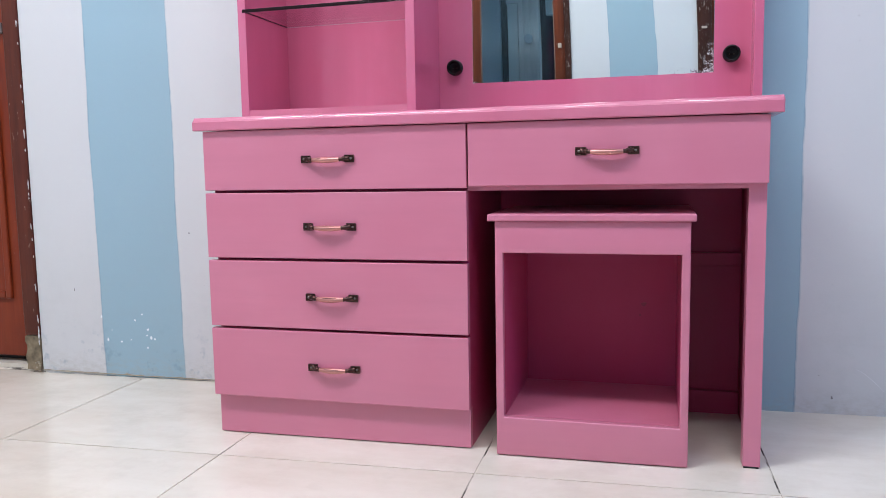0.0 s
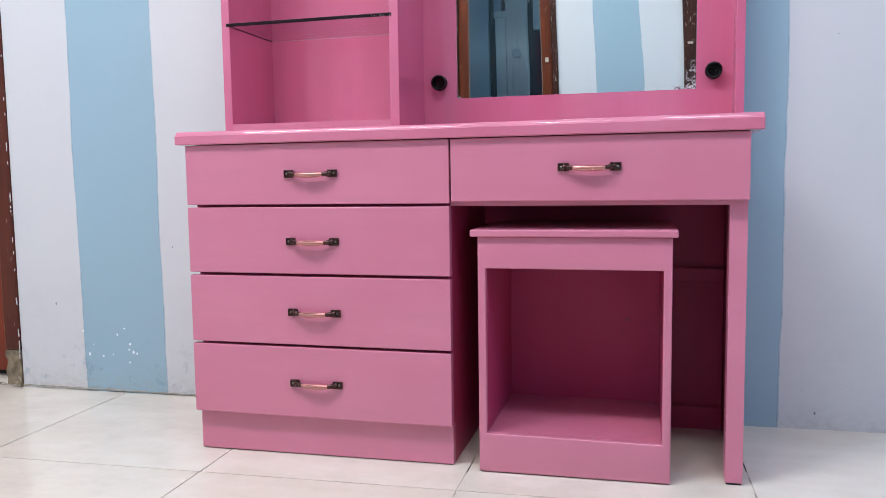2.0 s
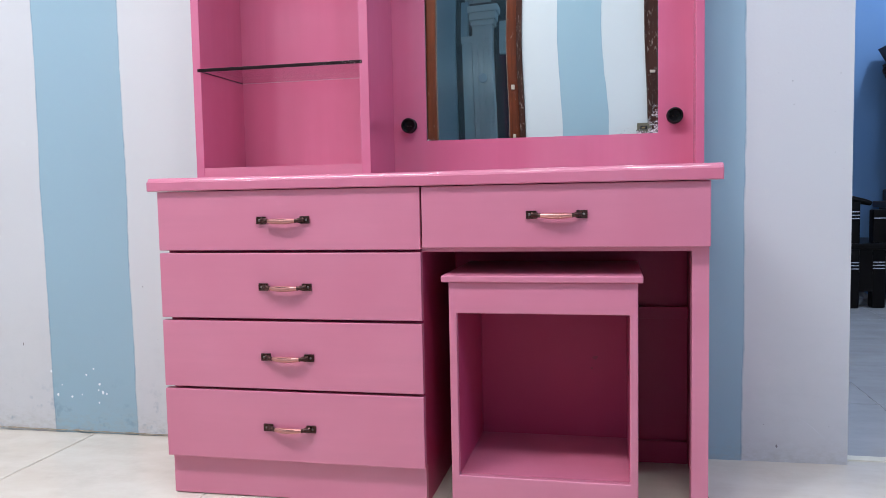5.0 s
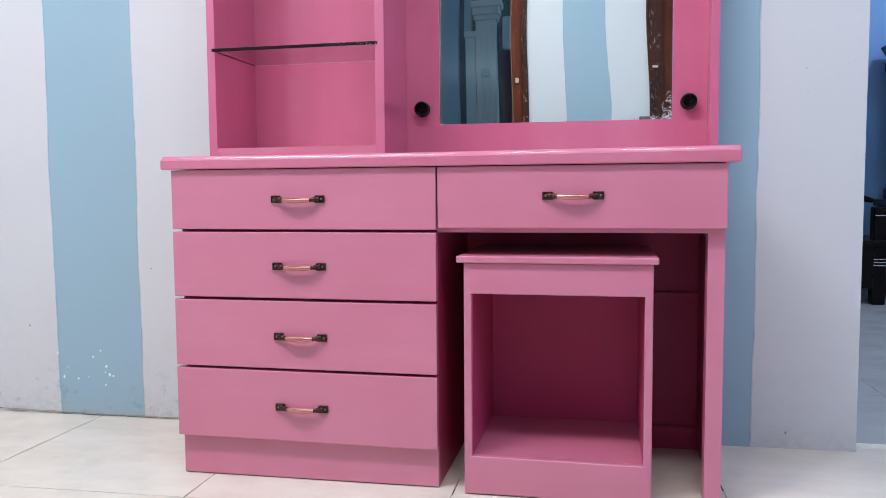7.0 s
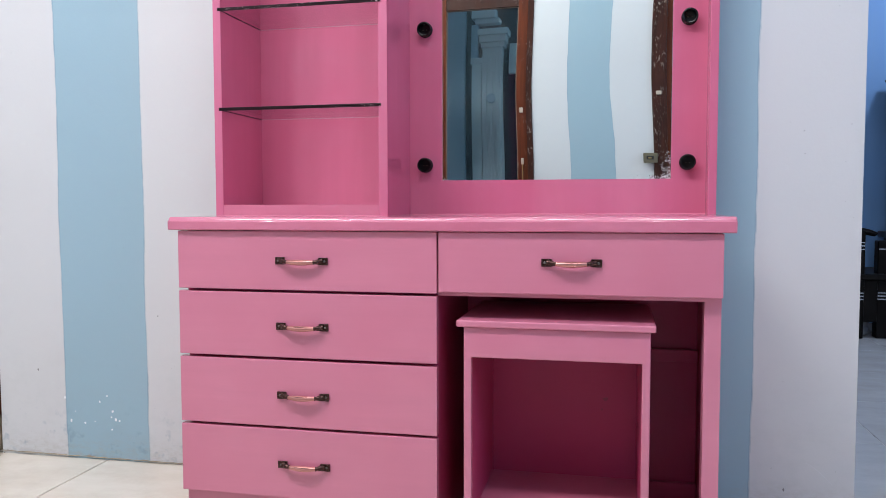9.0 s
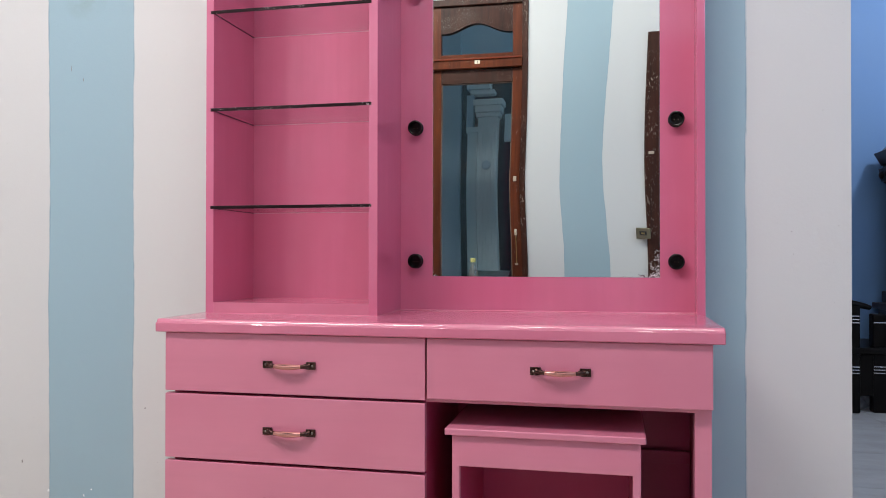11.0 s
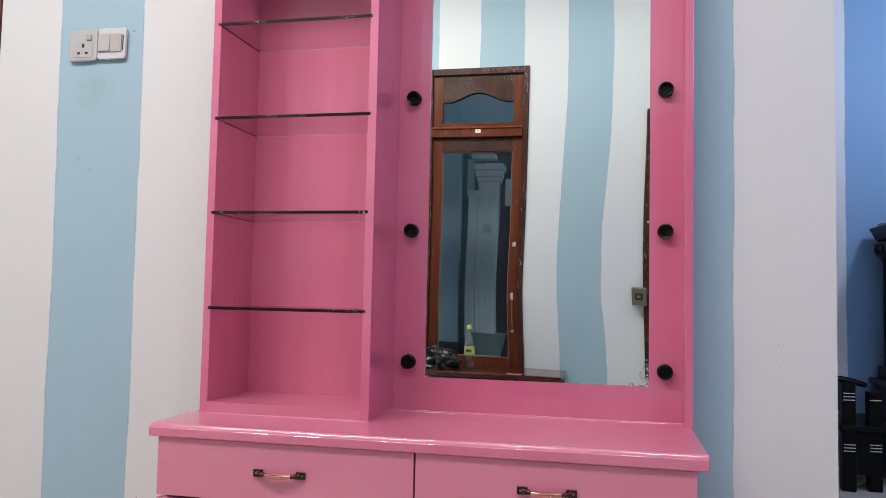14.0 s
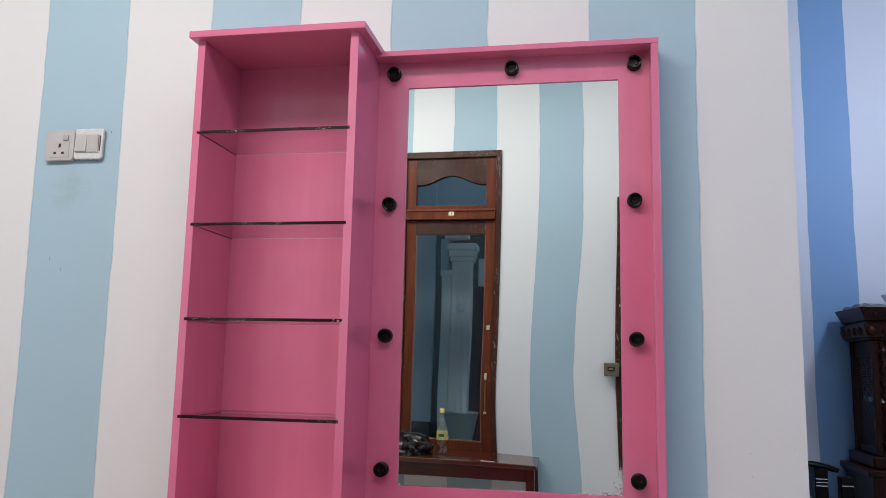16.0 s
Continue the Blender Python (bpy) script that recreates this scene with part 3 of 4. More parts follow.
def warped_glass(nx=44, nz=80):
    """The mirror glass, which has bent a little in its lower part, with a flat back."""
    bm = bmesh.new()
    grid = []
    for j in range(nz + 1):
        z = MB + 0.0002 + (MT - MB - 0.0004) * j / nz
        low = 1 - smooth_step(1.06, 1.44, z)
        foot = 1 - smooth_step(0.75, 1.02, z)
        row = []
        for i in range(nx + 1):
            x = M0 + 0.0002 + (M1 - M0 - 0.0004) * i / nx
            turn = 0.00098 * (math.erf((x - 0.33) / 0.11) + 1)
            ripple = 0.00012 * math.sin(9.0 * z + 2.0 * x) * math.sin(5 * x + 1.0)
            hollow = 0.0012 * smooth_step(-0.05, 0.47, x) * math.exp(-((z - 0.955) / 0.135) ** 2)
            row.append(bm.verts.new((x, 0.3605 + turn * low - 0.5 * turn * foot + ripple + hollow, z)))
        grid.append(row)
    for a, b in zip(grid, grid[1:]):
        for i in range(nx):
            bm.faces.new((a[i], a[i + 1], b[i + 1], b[i]))
    rim = [e for e in bm.edges if len(e.link_faces) == 1]
    out = bmesh.ops.extrude_edge_only(bm, edges=rim)
    edge_verts = [g for g in out["geom"] if isinstance(g, bmesh.types.BMVert)]
    for v in edge_verts:
        v.co.y = 0.368
    bmesh.ops.holes_fill(bm, edges=[e for e in bm.edges if len(e.link_faces) == 1], sides=0)
    bmesh.ops.recalc_face_normals(bm, faces=bm.faces[:])
    return bm


part("mirror", warped_glass(), MIRROR, dresser, "old mirror with lost silver at its lower corners", True)
part("mirror_side", bm_box(0.5450, 0.5625, 0.3065, 0.376, 0.6640, 1.7985, 0.0012), PINK_GLOSS, dresser)
part("mirror_cap", bm_box(T1 + 0.0005, 0.5632, 0.306, 0.380, 1.7990, 1.8130, 0.0012), PINK_GLOSS, dresser)


def lamp_holder(x, z):
    """An empty black bayonet lamp holder."""
    profile = [(0.0175, 0.0), (0.0195, 0.001), (0.0195, 0.004), (0.0168, 0.006), (0.0168, 0.018), (0.0188, 0.020), (0.0192, 0.0245), (0.0185, 0.027), (0.0165, 0.0280), (0.0145, 0.0270), (0.0138, 0.0235), (0.0132, 0.0095), (0.0, 0.0090)]
    profile = [(r * 0.9, h * 0.66) for r, h in profile]
    body = part("lamp_holder", moved(bm_lathe(profile[:-1] + [(0.002, 0.0057)], "y", 32), x, PY - 0.0005, z), BLACK, dresser, "empty black lamp holder", True)
    for dx in (-0.004, 0.0045):
        part("contact", moved(bm_lathe([(0.0012, 0.0056), (0.0012, 0.0095), (0.0008, 0.0103)], "y", 10), x + dx, PY - 0.0005, z - 0.001), PIT, body, "small brass contact", True)


for z in (0.783, 1.1005, 1.4275, 1.767):
    lamp_holder(-0.092 if z < 1.7 else -0.089, z)
    lamp_holder(0.5055 if z < 1.7 else 0.509, z)
lamp_holder(0.2115, 1.768)

# ---- the stool ----
stool = thing("stool", (0.241, 0.0, 0.001), "pink gloss-painted box stool with an open front compartment", "stool")
SX = 0.241
S0, S1, SY, SB = 0.0665 - SX, 0.4160 - SX, 0.004, 0.300
part("seat", bm_box(0.0535 - SX, 0.4250 - SX, -0.0035, 0.312, 0.4545, 0.4675, 0.0026, 3), PINK_H, stool)
part("side_panel", bm_box(S0, S0 + 0.0149, SY + 0.0172, SB, 0.004, 0.4543), PINK_SHADED, stool)
part("side_panel", bm_box(S1 - 0.0149, S1, SY + 0.0172, SB, 0.004, 0.4543), PINK_SHADED, stool)
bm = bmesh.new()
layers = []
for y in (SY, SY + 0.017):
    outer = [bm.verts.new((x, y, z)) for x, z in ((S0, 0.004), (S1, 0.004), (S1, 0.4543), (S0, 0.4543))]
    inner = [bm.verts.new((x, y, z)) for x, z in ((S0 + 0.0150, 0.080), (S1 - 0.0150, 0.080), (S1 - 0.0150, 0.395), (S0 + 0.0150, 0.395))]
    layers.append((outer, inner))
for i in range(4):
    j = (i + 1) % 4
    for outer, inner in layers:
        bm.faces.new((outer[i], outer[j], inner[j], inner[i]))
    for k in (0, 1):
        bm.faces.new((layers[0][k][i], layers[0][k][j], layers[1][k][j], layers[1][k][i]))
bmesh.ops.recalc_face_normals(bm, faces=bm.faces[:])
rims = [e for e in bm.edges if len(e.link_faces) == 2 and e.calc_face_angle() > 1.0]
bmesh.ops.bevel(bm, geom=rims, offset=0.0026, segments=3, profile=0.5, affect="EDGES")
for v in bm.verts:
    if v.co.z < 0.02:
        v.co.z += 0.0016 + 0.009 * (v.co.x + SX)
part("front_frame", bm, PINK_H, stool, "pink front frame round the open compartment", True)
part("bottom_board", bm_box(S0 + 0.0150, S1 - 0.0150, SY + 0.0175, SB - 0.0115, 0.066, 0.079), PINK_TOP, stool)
back = part("back_panel", bm_box(S0 + 0.0150, S1 - 0.0150, SB - 0.011, SB, 0.004, 0.4543), PINK_SHADED, stool)

STAIN = simple("old_glue_stain", (0.30, 0.042, 0.105), 0.5, 0.0, 0.3)

# ---- the door in the striped wall ----
door_1 = tagged(new("door_1"), "closed red-brown panelled wooden door in a worn dark frame", "door", kind="structure")
door_1.location = (-1.329, NORTH, 0)
part("door_frame", bm_box(-0.052, -0.0015, -0.006, 0.128, 0.10, 2.118, 0.004), FRAME_WOOD, door_1, "worn dark jamb with chipped varnish")
part("door_frame", bm_box(-0.9035, -0.8505, -0.006, 0.128, 0.0, 2.118, 0.004), FRAME_WOOD, door_1)
part("door_frame", bm_box(-0.850, -0.0525, -0.006, 0.128, 2.066, 2.118, 0.004), FRAME_WOOD, door_1)
leaf = part("door_leaf", bm_box(-0.849, -0.054, 0.060, 0.095, 0.020, 2.063, 0.002), DOOR_WOOD, door_1)
for x0, x1, z0, z1 in ((-0.735, -0.165, 0.215, 0.86), (-0.735, -0.165, 1.02, 1.94)):
    for a, b, c, d in ((x0, x1, z0 - 0.022, z0), (x0, x1, z1, z1 + 0.022), (x0 - 0.022, x0, z0 - 0.022, z1 + 0.022), (x1, x1 + 0.022, z0 - 0.022, z1 + 0.022)):
        part("moulding", bm_box(a, b, 0.050, 0.0605, c, d, 0.004), DOOR_WOOD, leaf)
    part("door_panel", bm_box(x0 + 0.03, x1 - 0.03, 0.052, 0.0605, z0 + 0.03, z1 - 0.03, 0.006, 1), DOOR_WOOD, leaf)
part("latch", bm_box(-0.145, -0.105, 0.048, 0.0595, 0.955, 0.985, 0.002), STEEL, leaf, "pale metal latch")
# added backing, coloured black for the shade in the gap under the leaf
part("gap_backing", bm_box(-0.849, -0.054, 0.0965, 0.128, -0.004, 0.075, 0.002), DARK, door_1, "added dark strip that blackens the gap under the door")
bm = bm_box(-0.050, -0.003, -0.003, 0.10, 0.0, 0.0985)
bmesh.ops.subdivide_edges(bm, edges=bm.edges[:], cuts=6, use_grid_fill=True)
for v in bm.verts:
    n = noise.noise(v.co * 40) * 0.006
    v.co += Vector((n * 0.6, n - 0.002, n * 0.7 if v.co.z > 0.02 else 0))
part("mortar_foot", bm, MORTAR_FOOT, door_1, "crumbling bare mortar under the jamb", True)


def blob(x, z, r, seed, y, stretch=1.0, thick=0.0008):
    """A small irregular flat flake on a wall facing -y."""
    rr = random.Random(seed)
    bm = bmesh.new()
    n = 9
    front = [bm.verts.new((x + r * rr.uniform(0.6, 1.2) * math.cos(2 * math.pi * i / n), y - thick, z + stretch * r * rr.uniform(0.6, 1.2) * math.sin(2 * math.pi * i / n))) for i in range(n)]
    back = [bm.verts.new((v.co.x, y + 0.0004, v.co.z)) for v in front]
    bm.faces.new(front)
    for i in range(n):
        bm.faces.new((front[i], back[i], back[(i + 1) % n], front[(i + 1) % n]))
    bmesh.ops.recalc_face_normals(bm, faces=bm.faces[:])
    return bm


rr = random.Random(31)
for i in range(26):
    z = 0.08 + 0.9 * rr.random() ** 1.6
    part("paint_chip", blob(rr.uniform(-0.0030, -0.0008), z, rr.uniform(0.0007, 0.0016), 70 + i, -0.0061, rr.uniform(2.5, 9.0)), CHIP, door_1, "stray white paint on the jamb edge")
for i in range(5):
    part("paint_chip", blob(rr.uniform(-0.020, -0.002), rr.uniform(0.006, 0.03), rr.uniform(0.003, 0.006), 120 + i, -0.0062, rr.uniform(0.5, 1.0)), MORTAR, door_1, "pale crumb of plaster at the jamb foot")
for i, (x, z, r, s) in enumerate(((-1.122, 0.162, 0.005, 1.8), (-1.104, 0.098, 0.007, 1.4), (-1.061, 0.094, 0.006, 0.9), (-0.991, 0.172, 0.005, 1.0), (-1.014, 0.155, 0.005, 1.2), (-0.975, 0.130, 0.006, 1.2), (-0.966, 0.108, 0.007, 1.4), (-0.955, 0.105, 0.006, 1.1), (-0.978, 0.080, 0.005, 1.3), (-0.979, 0.114, 0.005, 1.0), (-1.09, 0.125, 0.003, 1.0), (-1.03, 0.10, 0.003, 1.0))):
    part("paint_chip", blob(x, z, r * 0.52, i, NORTH, s), CHIP, wall_north, "bare white chip in the paint")
for i, (x, z, r, s) in enumerate(((-1.205, 0.235, 0.0022, 3.0), (-0.832, 0.395, 0.0025, 1.2), (0.727, 0.047, 0.0035, 1.6), (0.752, 0.85, 0.0018, 1.2), (-1.057, 1.30, 0.0011, 13.0), (-1.021, 1.268, 0.0016, 5.0), (-0.902, 1.652, 0.0032, 1.4), (-0.893, 1.660, 0.0050, 0.2), (0.755, 0.80, 0.0015, 1.0), (0.70, 0.095, 0.0012, 1.5))):
    part("scuff", blob(x, z, r * 0.75, 40 + i, NORTH, s, 0.0006), SMUDGE, wall_north, "dark scuff on the paint")

scratch = bm_sweep([(0.772 + 0.056 * i / 6, NORTH + 0.0002, 0.112 - 0.046 * (i / 6) ** 1.3) for i in range(7)], [0.0004, 0.0007, 0.0009, 0.0008, 0.0009, 0.0006, 0.0003], 6)
part("scratch", scratch, simple("fresh_plaster_scratch", (0.66, 0.66, 0.69), 0.7), wall_north, "pale slanting scratch in the paint")


def rough_bead(name, x0, x1, y, seed):
    """A ragged line of mortar where wall and floor meet."""
    rr = random.Random(seed)
    n = int((x1 - x0) / 0.006)
    bm = bmesh.new()
    rows = []
    for i in range(n + 1):
        x = x0 + (x1 - x0) * i / n
        d = 0.0015 + 0.006 * max(0.0, noise.noise(Vector((x * 22, seed, 0))) + 0.35) * rr.uniform(0.6, 1.2)
        h = 0.0012 + 0.004 * max(0.0, noise.noise(Vector((x * 30, seed + 5, 0))) + 0.25) * rr.uniform(0.6, 1.2)
        rows.append([bm.verts.new((x, y, h)), bm.verts.new((x, y - d * 0.6, h * 0.8)), bm.verts.new((x, y - d, 0.0002))])
    for a, b in zip(rows, rows[1:]):
        bm.faces.new((a[0], a[1], b[1], b[0]))
        bm.faces.new((a[1], a[2], b[2], b[1]))
    ob = part(name, bm, MORTAR, wall_north, "ragged mortar line along the wall foot")
    return tagged(ob, kind="stuff")


rough_bead("mortar_line", -1.33, -0.53, NORTH - 0.0003, 3)
rough_bead("mortar_line", 0.545, 0.884, NORTH - 0.0003, 8)
crumbs = bmesh.new()
rr = random.Random(12)
for i in range(16):
    r = rr.uniform(0.0012, 0.004)
    x, y = (0.873 + rr.gauss(0, 0.018), NORTH - 0.012 + rr.gauss(0, 0.008)) if i < 11 else (rr.uniform(-1.35, -1.28), NORTH - 0.01 - abs(rr.gauss(0, 0.012)))
    bmesh.ops.create_icosphere(crumbs, subdivisions=1, radius=r, matrix=Matrix.Translation((x, min(y, NORTH - 0.005), r * 0.7)))
tagged(part("crumbs", crumbs, MORTAR), "loose crumbs of mortar on the floor", "debris", kind="stuff")

for x, z, r, stretch in ((-0.068, 0.368, 0.0040, 1.4), (-0.067, 0.352, 0.0010, 10.0), (0.093, 0.256, 0.007, 0.7), (0.085, 0.232, 0.003, 1.0)):
    part("stain", blob(x, z, r, int(900 * r) + 7, SB - 0.0111, stretch, 0.0004), STAIN, back, "dark stain in the paint")

# ---- socket and switch ----


def round_plate(x0, x1, z0, z1, y0, y1, r, soft=0.0015):
    """A plate in the x-z plane with rounded corners; y1 is its face towards the room."""
    outline = []
    for cx, cz, start in ((x1 - r, z1 - r, 0), (x0 + r, z1 - r, 90), (x0 + r, z0 + r, 180), (x1 - r, z0 + r, 270)):
        for i in range(7):
            a = radians(start + 15 * i)
            outline.append((cx + r * math.cos(a), cz + r * math.sin(a), math.cos(a), math.sin(a)))
    bm = bmesh.new()
    rings = [[bm.verts.new((x - inset * cx, y, z - inset * cz)) for x, z, cx, cz in outline] for y, inset in ((y0, 0.0), (y1 + soft, 0.0), (y1 + 0.3 * soft, 0.3 * soft), (y1, soft))]
    for a, b in zip(rings, rings[1:]):
        for i in range(len(outline)):
            j = (i + 1) % len(outline)
            bm.faces.new((a[i], a[j], b[j], b[i]))
    bm.faces.new(rings[0])
    bm.faces.new(rings[-1])
    bmesh.ops.recalc_face_normals(bm, faces=bm.faces[:])
    return bm


def plate(x, z, half, lean, name, label, category, face):
    ob = thing(name, (x, NORTH, z), label, category)
    ob.rotation_euler = (0, radians(lean), 0)
    part("back_box", round_plate(-half + 0.003, half - 0.003, -0.041, 0.041, 0.0, -0.006, 0.005), GREY_PLASTIC, ob)
    part("face_plate", round_plate(-half, half, -0.0435, 0.0435, -0.0055, -0.0135, 0.008, 0.003), face, ob)
    return ob


sock = plate(-1.0495, 1.6145, 0.0445, 0.0, "wall_socket", "grey-beige square three-pin wall socket with rocker switch", "socket", GREY_PLASTIC)
part("inner_panel", round_plate(-0.028, 0.031, -0.034, 0.034, -0.0128, -0.0148, 0.003, 0.0008), GREY_PLASTIC, sock)
for x, z, w, h in ((0.002, -0.001, 0.0035, 0.0055), (-0.0115, -0.022, 0.0042, 0.0032), (0.0125, -0.022, 0.0042, 0.0032)):
    part("pin_hole", bm_box(x - w, x + w, -0.0153, -0.0147, z - h, z + h), DARK, sock, "dark pin slot")
part("rocker", round_plate(0.012, 0.028, 0.013, 0.029, -0.0146, -0.0190, 0.004), simple("clouded_rocker", (0.40, 0.40, 0.405), 0.12), sock, "small greyish rocker")
switch = plate(-0.9605, 1.6165, 0.0430, 0.6, "light_switch", "white square double light switch with two wide rockers", "switch", WHITE_PLASTIC)
part("slot", bm_box(0.0345, 0.0372, -0.0142, -0.0130, -0.020, 0.022), DARK, switch, "narrow dark slot")
for x0, x1, tilt in ((-0.0385, -0.0035, -3), (-0.0027, 0.0325, 3)):
    rocker = round_plate(x0, x1, -0.0235, 0.0265, -0.0125, -0.0185, 0.0025)
    part("rocker", moved(rocker, m=pose(0, 0, 0, tilt, 0, 0)), GREY_PLASTIC, switch, "wide pale rocker")

# ---- opposite wall: tall casement window with fanlight ----
window_2 = tagged(new("window_2"), "tall brown casement window with arched fanlight and chipped frame", "window", kind="structure")
window_2.location = (0, SOUTH, 0)
part("window_frame", bm_box(D1 - 0.034, D1 - 0.001, -0.128, 0.012, DBOT, DTOP - 0.001, 0.003), SOUTH_FRAME, window_2)
part("window_frame", bm_box(D0 + 0.001, D0 + 0.034, -0.128, 0.012, DBOT, DTOP - 0.001, 0.003), SOUTH_FRAME, window_2)
part("window_frame", bm_box(D0 + 0.0345, D1 - 0.0345, -0.128, 0.012, DTOP - 0.040, DTOP - 0.001, 0.003), SOUTH_TOP, window_2)
part("window_sill", bm_box(D0 + 0.0345, D1 - 0.0345, -0.128, 0.012, DBOT, DBOT + 0.028, 0.003), SOUTH_FRAME, window_2)
part("transom", bm_box(D0 + 0.0345, D1 - 0.0345, -0.128, 0.020, 1.885, 1.948, 0.003), SOUTH_WOOD, window_2)
LX0, LX1 = D0 + 0.035, D1 - 0.035
leaf = part("casement", bm_box(LX1 - 0.057, LX1, -0.045, -0.005, 0.530, 1.882, 0.002), SOUTH_WOOD, window_2)
part("stile", bm_box(LX0, LX0 + 0.057, -0.045, -0.005, 0.530, 1.882, 0.002), SOUTH_WOOD, leaf)
# this rail's wood holds both dark paint and the shadow under the transom
part("top_rail", bm_box(LX0 + 0.0573, LX1 - 0.0573, -0.045, -0.0055, 1.800, 1.882, 0.002), SOUTH_TOP, leaf)
part("bottom_rail", bm_box(LX0 + 0.0573, LX1 - 0.0573, -0.045, -0.005, 0.530, 0.600, 0.002), SOUTH_WOOD, leaf)
part("pane", bm_box(LX0 + 0.055, LX1 - 0.055, -0.028, -0.023, 0.598, 1.802), PANE, leaf, "dark blue-grey glass pane").visible_shadow = False
for x0, x1, z0, z1 in ((LX0 + 0.0575, LX0 + 0.0625, 0.6005, 1.7995), (LX1 - 0.0625, LX1 - 0.0575, 0.6005, 1.7995), (LX0 + 0.0630, LX1 - 0.0630, 0.6005, 0.6055), (LX0 + 0.0630, LX1 - 0.0630, 1.7945, 1.7995)):
    part("glazing_bead", bm_box(x0, x1, -0.0225, -0.012, z0, z1, 0.001), CATCH_DULL, leaf, "pale worn glazing bead")
part("latch_plate", bm_box(-0.166, -0.146, -0.005, 0.003, 1.215, 1.242, 0.002), CATCH, leaf, "pale catch plate")
part("bolt_plate", bm_box(-0.166, -0.150, -0.005, 0.004, 0.925, 0.962, 0.003), CATCH, leaf, "pale bolt head")
part("bolt_rod", bm_box(-0.160, -0.155, -0.005, 0.006, 0.765, 0.924, 0.001), BRASS, leaf, "thin upright bolt rod")
part("bolt_foot", bm_box(-0.168, -0.150, -0.005, 0.005, 0.752, 0.764, 0.001), CATCH, leaf)
# fanlight sash with an arched opening
F0, F1, FB, FT = LX0, LX1, 1.9485, DTOP - 0.0405
part("fanlight_stile", bm_box(F0, F0 + 0.057, -0.045, -0.005, FB, FT, 0.002), SOUTH_WOOD, window_2)
part("fanlight_stile", bm_box(F1 - 0.057, F1, -0.045, -0.005, FB, FT, 0.002), SOUTH_WOOD, window_2)
part("fanlight_rail", bm_box(F0 + 0.0573, F1 - 0.0573, -0.045, -0.005, FB, FB + 0.026, 0.002), SOUTH_WOOD, window_2)
bm = bmesh.new()
cols = []
steps = 24
for i in range(steps + 1):
    x = F0 + 0.0573 + (F1 - F0 - 0.1146) * i / steps
    a = (i / steps * 2 - 1)
    low = 2.100 + 0.056 * (0.5 + 0.5 * math.cos(math.pi * max(-1, min(1, a * 1.12))))
    cols.append([bm.verts.new((x, y, z)) for y, z in ((-0.005, low), (-0.005, FT), (-0.045, FT), (-0.045, low))])
for a, b in zip(cols, cols[1:]):
    for i in range(4):
        bm.faces.new((a[i], a[(i + 1) % 4], b[(i + 1) % 4], b[i]))
bm.faces.new(cols[0])
bm.faces.new(cols[-1])
bmesh.ops.recalc_face_normals(bm, faces=bm.faces[:])
part("arched_rail", bm, SOUTH_TOP, window_2)
part("pane", bm_box(F0 + 0.055, F1 - 0.055, -0.028, -0.023, FB + 0.024, 2.20), PANE, window_2, "dim glass pane").visible_shadow = False
# added strip of lighter wood: the highlight along the transom's upper edge
part("transom_highlight", bm_box(D0 + 0.0345, D1 - 0.0345, 0.0202, 0.027, 1.934, 1.942, 0.002), DOOR_WOOD, window_2, "added lighter strip for the highlight on the transom edge")
part("sticker", bm_box(-0.405, -0.373, 0.0205, 0.0215, 1.908, 1.930), CREAM, window_2, "small pale sticker")
part("sticker_bar", bm_box(-0.391, -0.387, 0.0216, 0.0220, 1.911, 1.927), DARK, window_2, "dark bar")

# window jamb and shutter in the opposite wall
window_1 = tagged(new("window_1"), "dark chipped wooden window frame with closed shutters", "window", kind="structure")
window_1.location = (0, SOUTH, 0)
part("window_frame", bm_box(W0 - 0.006, W0 + 0.06, -0.128, 0.014, WB - 0.006, WT, 0.003), SOUTH_FRAME, window_1)
part("window_frame", bm_box(W1 - 0.06, W1, -0.128, 0.014, WB, WT, 0.003), SOUTH_FRAME, window_1)
part("window_frame", bm_box(W0 + 0.0605, W1 - 0.0605, -0.128, 0.014, WT - 0.06, WT, 0.003), SOUTH_FRAME, window_1)
part("window_sill", bm_box(W0 + 0.0605, W1 - 0.0605, -0.128, 0.014, WB, WB + 0.05, 0.003), SOUTH_FRAME, window_1)
for x0, x1 in ((W0 + 0.061, (W0 + W1) / 2 - 0.001), ((W0 + W1) / 2 + 0.001, W1 - 0.061)):
    part("shutter", bm_box(x0, x1, -0.06, -0.02, WB + 0.0505, WT - 0.0605, 0.003), SOUTH_WOOD, window_1)
part("hasp", bm_box(W0 + 0.012, W0 + 0.036, 0.0145, 0.0200, 1.323, 1.337, 0.002), CATCH, window_1, "small pale hasp")
lock = part("lock_box", bm_box(W0 - 0.058, W0 + 0.010, 0.0145, 0.034, 0.948, 1.014, 0.004), simple("dull_lock_metal", (0.20, 0.17, 0.115), 0.45, 0.7), window_1, "dull metal lock box")
part("lock_hole", bm_box(W0 - 0.043, W0 - 0.009, 0.0343, 0.0360, 0.970, 0.993, 0.001), DARK, lock)
part("lock_key", bm_box(W0 - 0.036, W0 - 0.019, 0.0362, 0.0368, 0.976, 0.986), BRASS, lock)

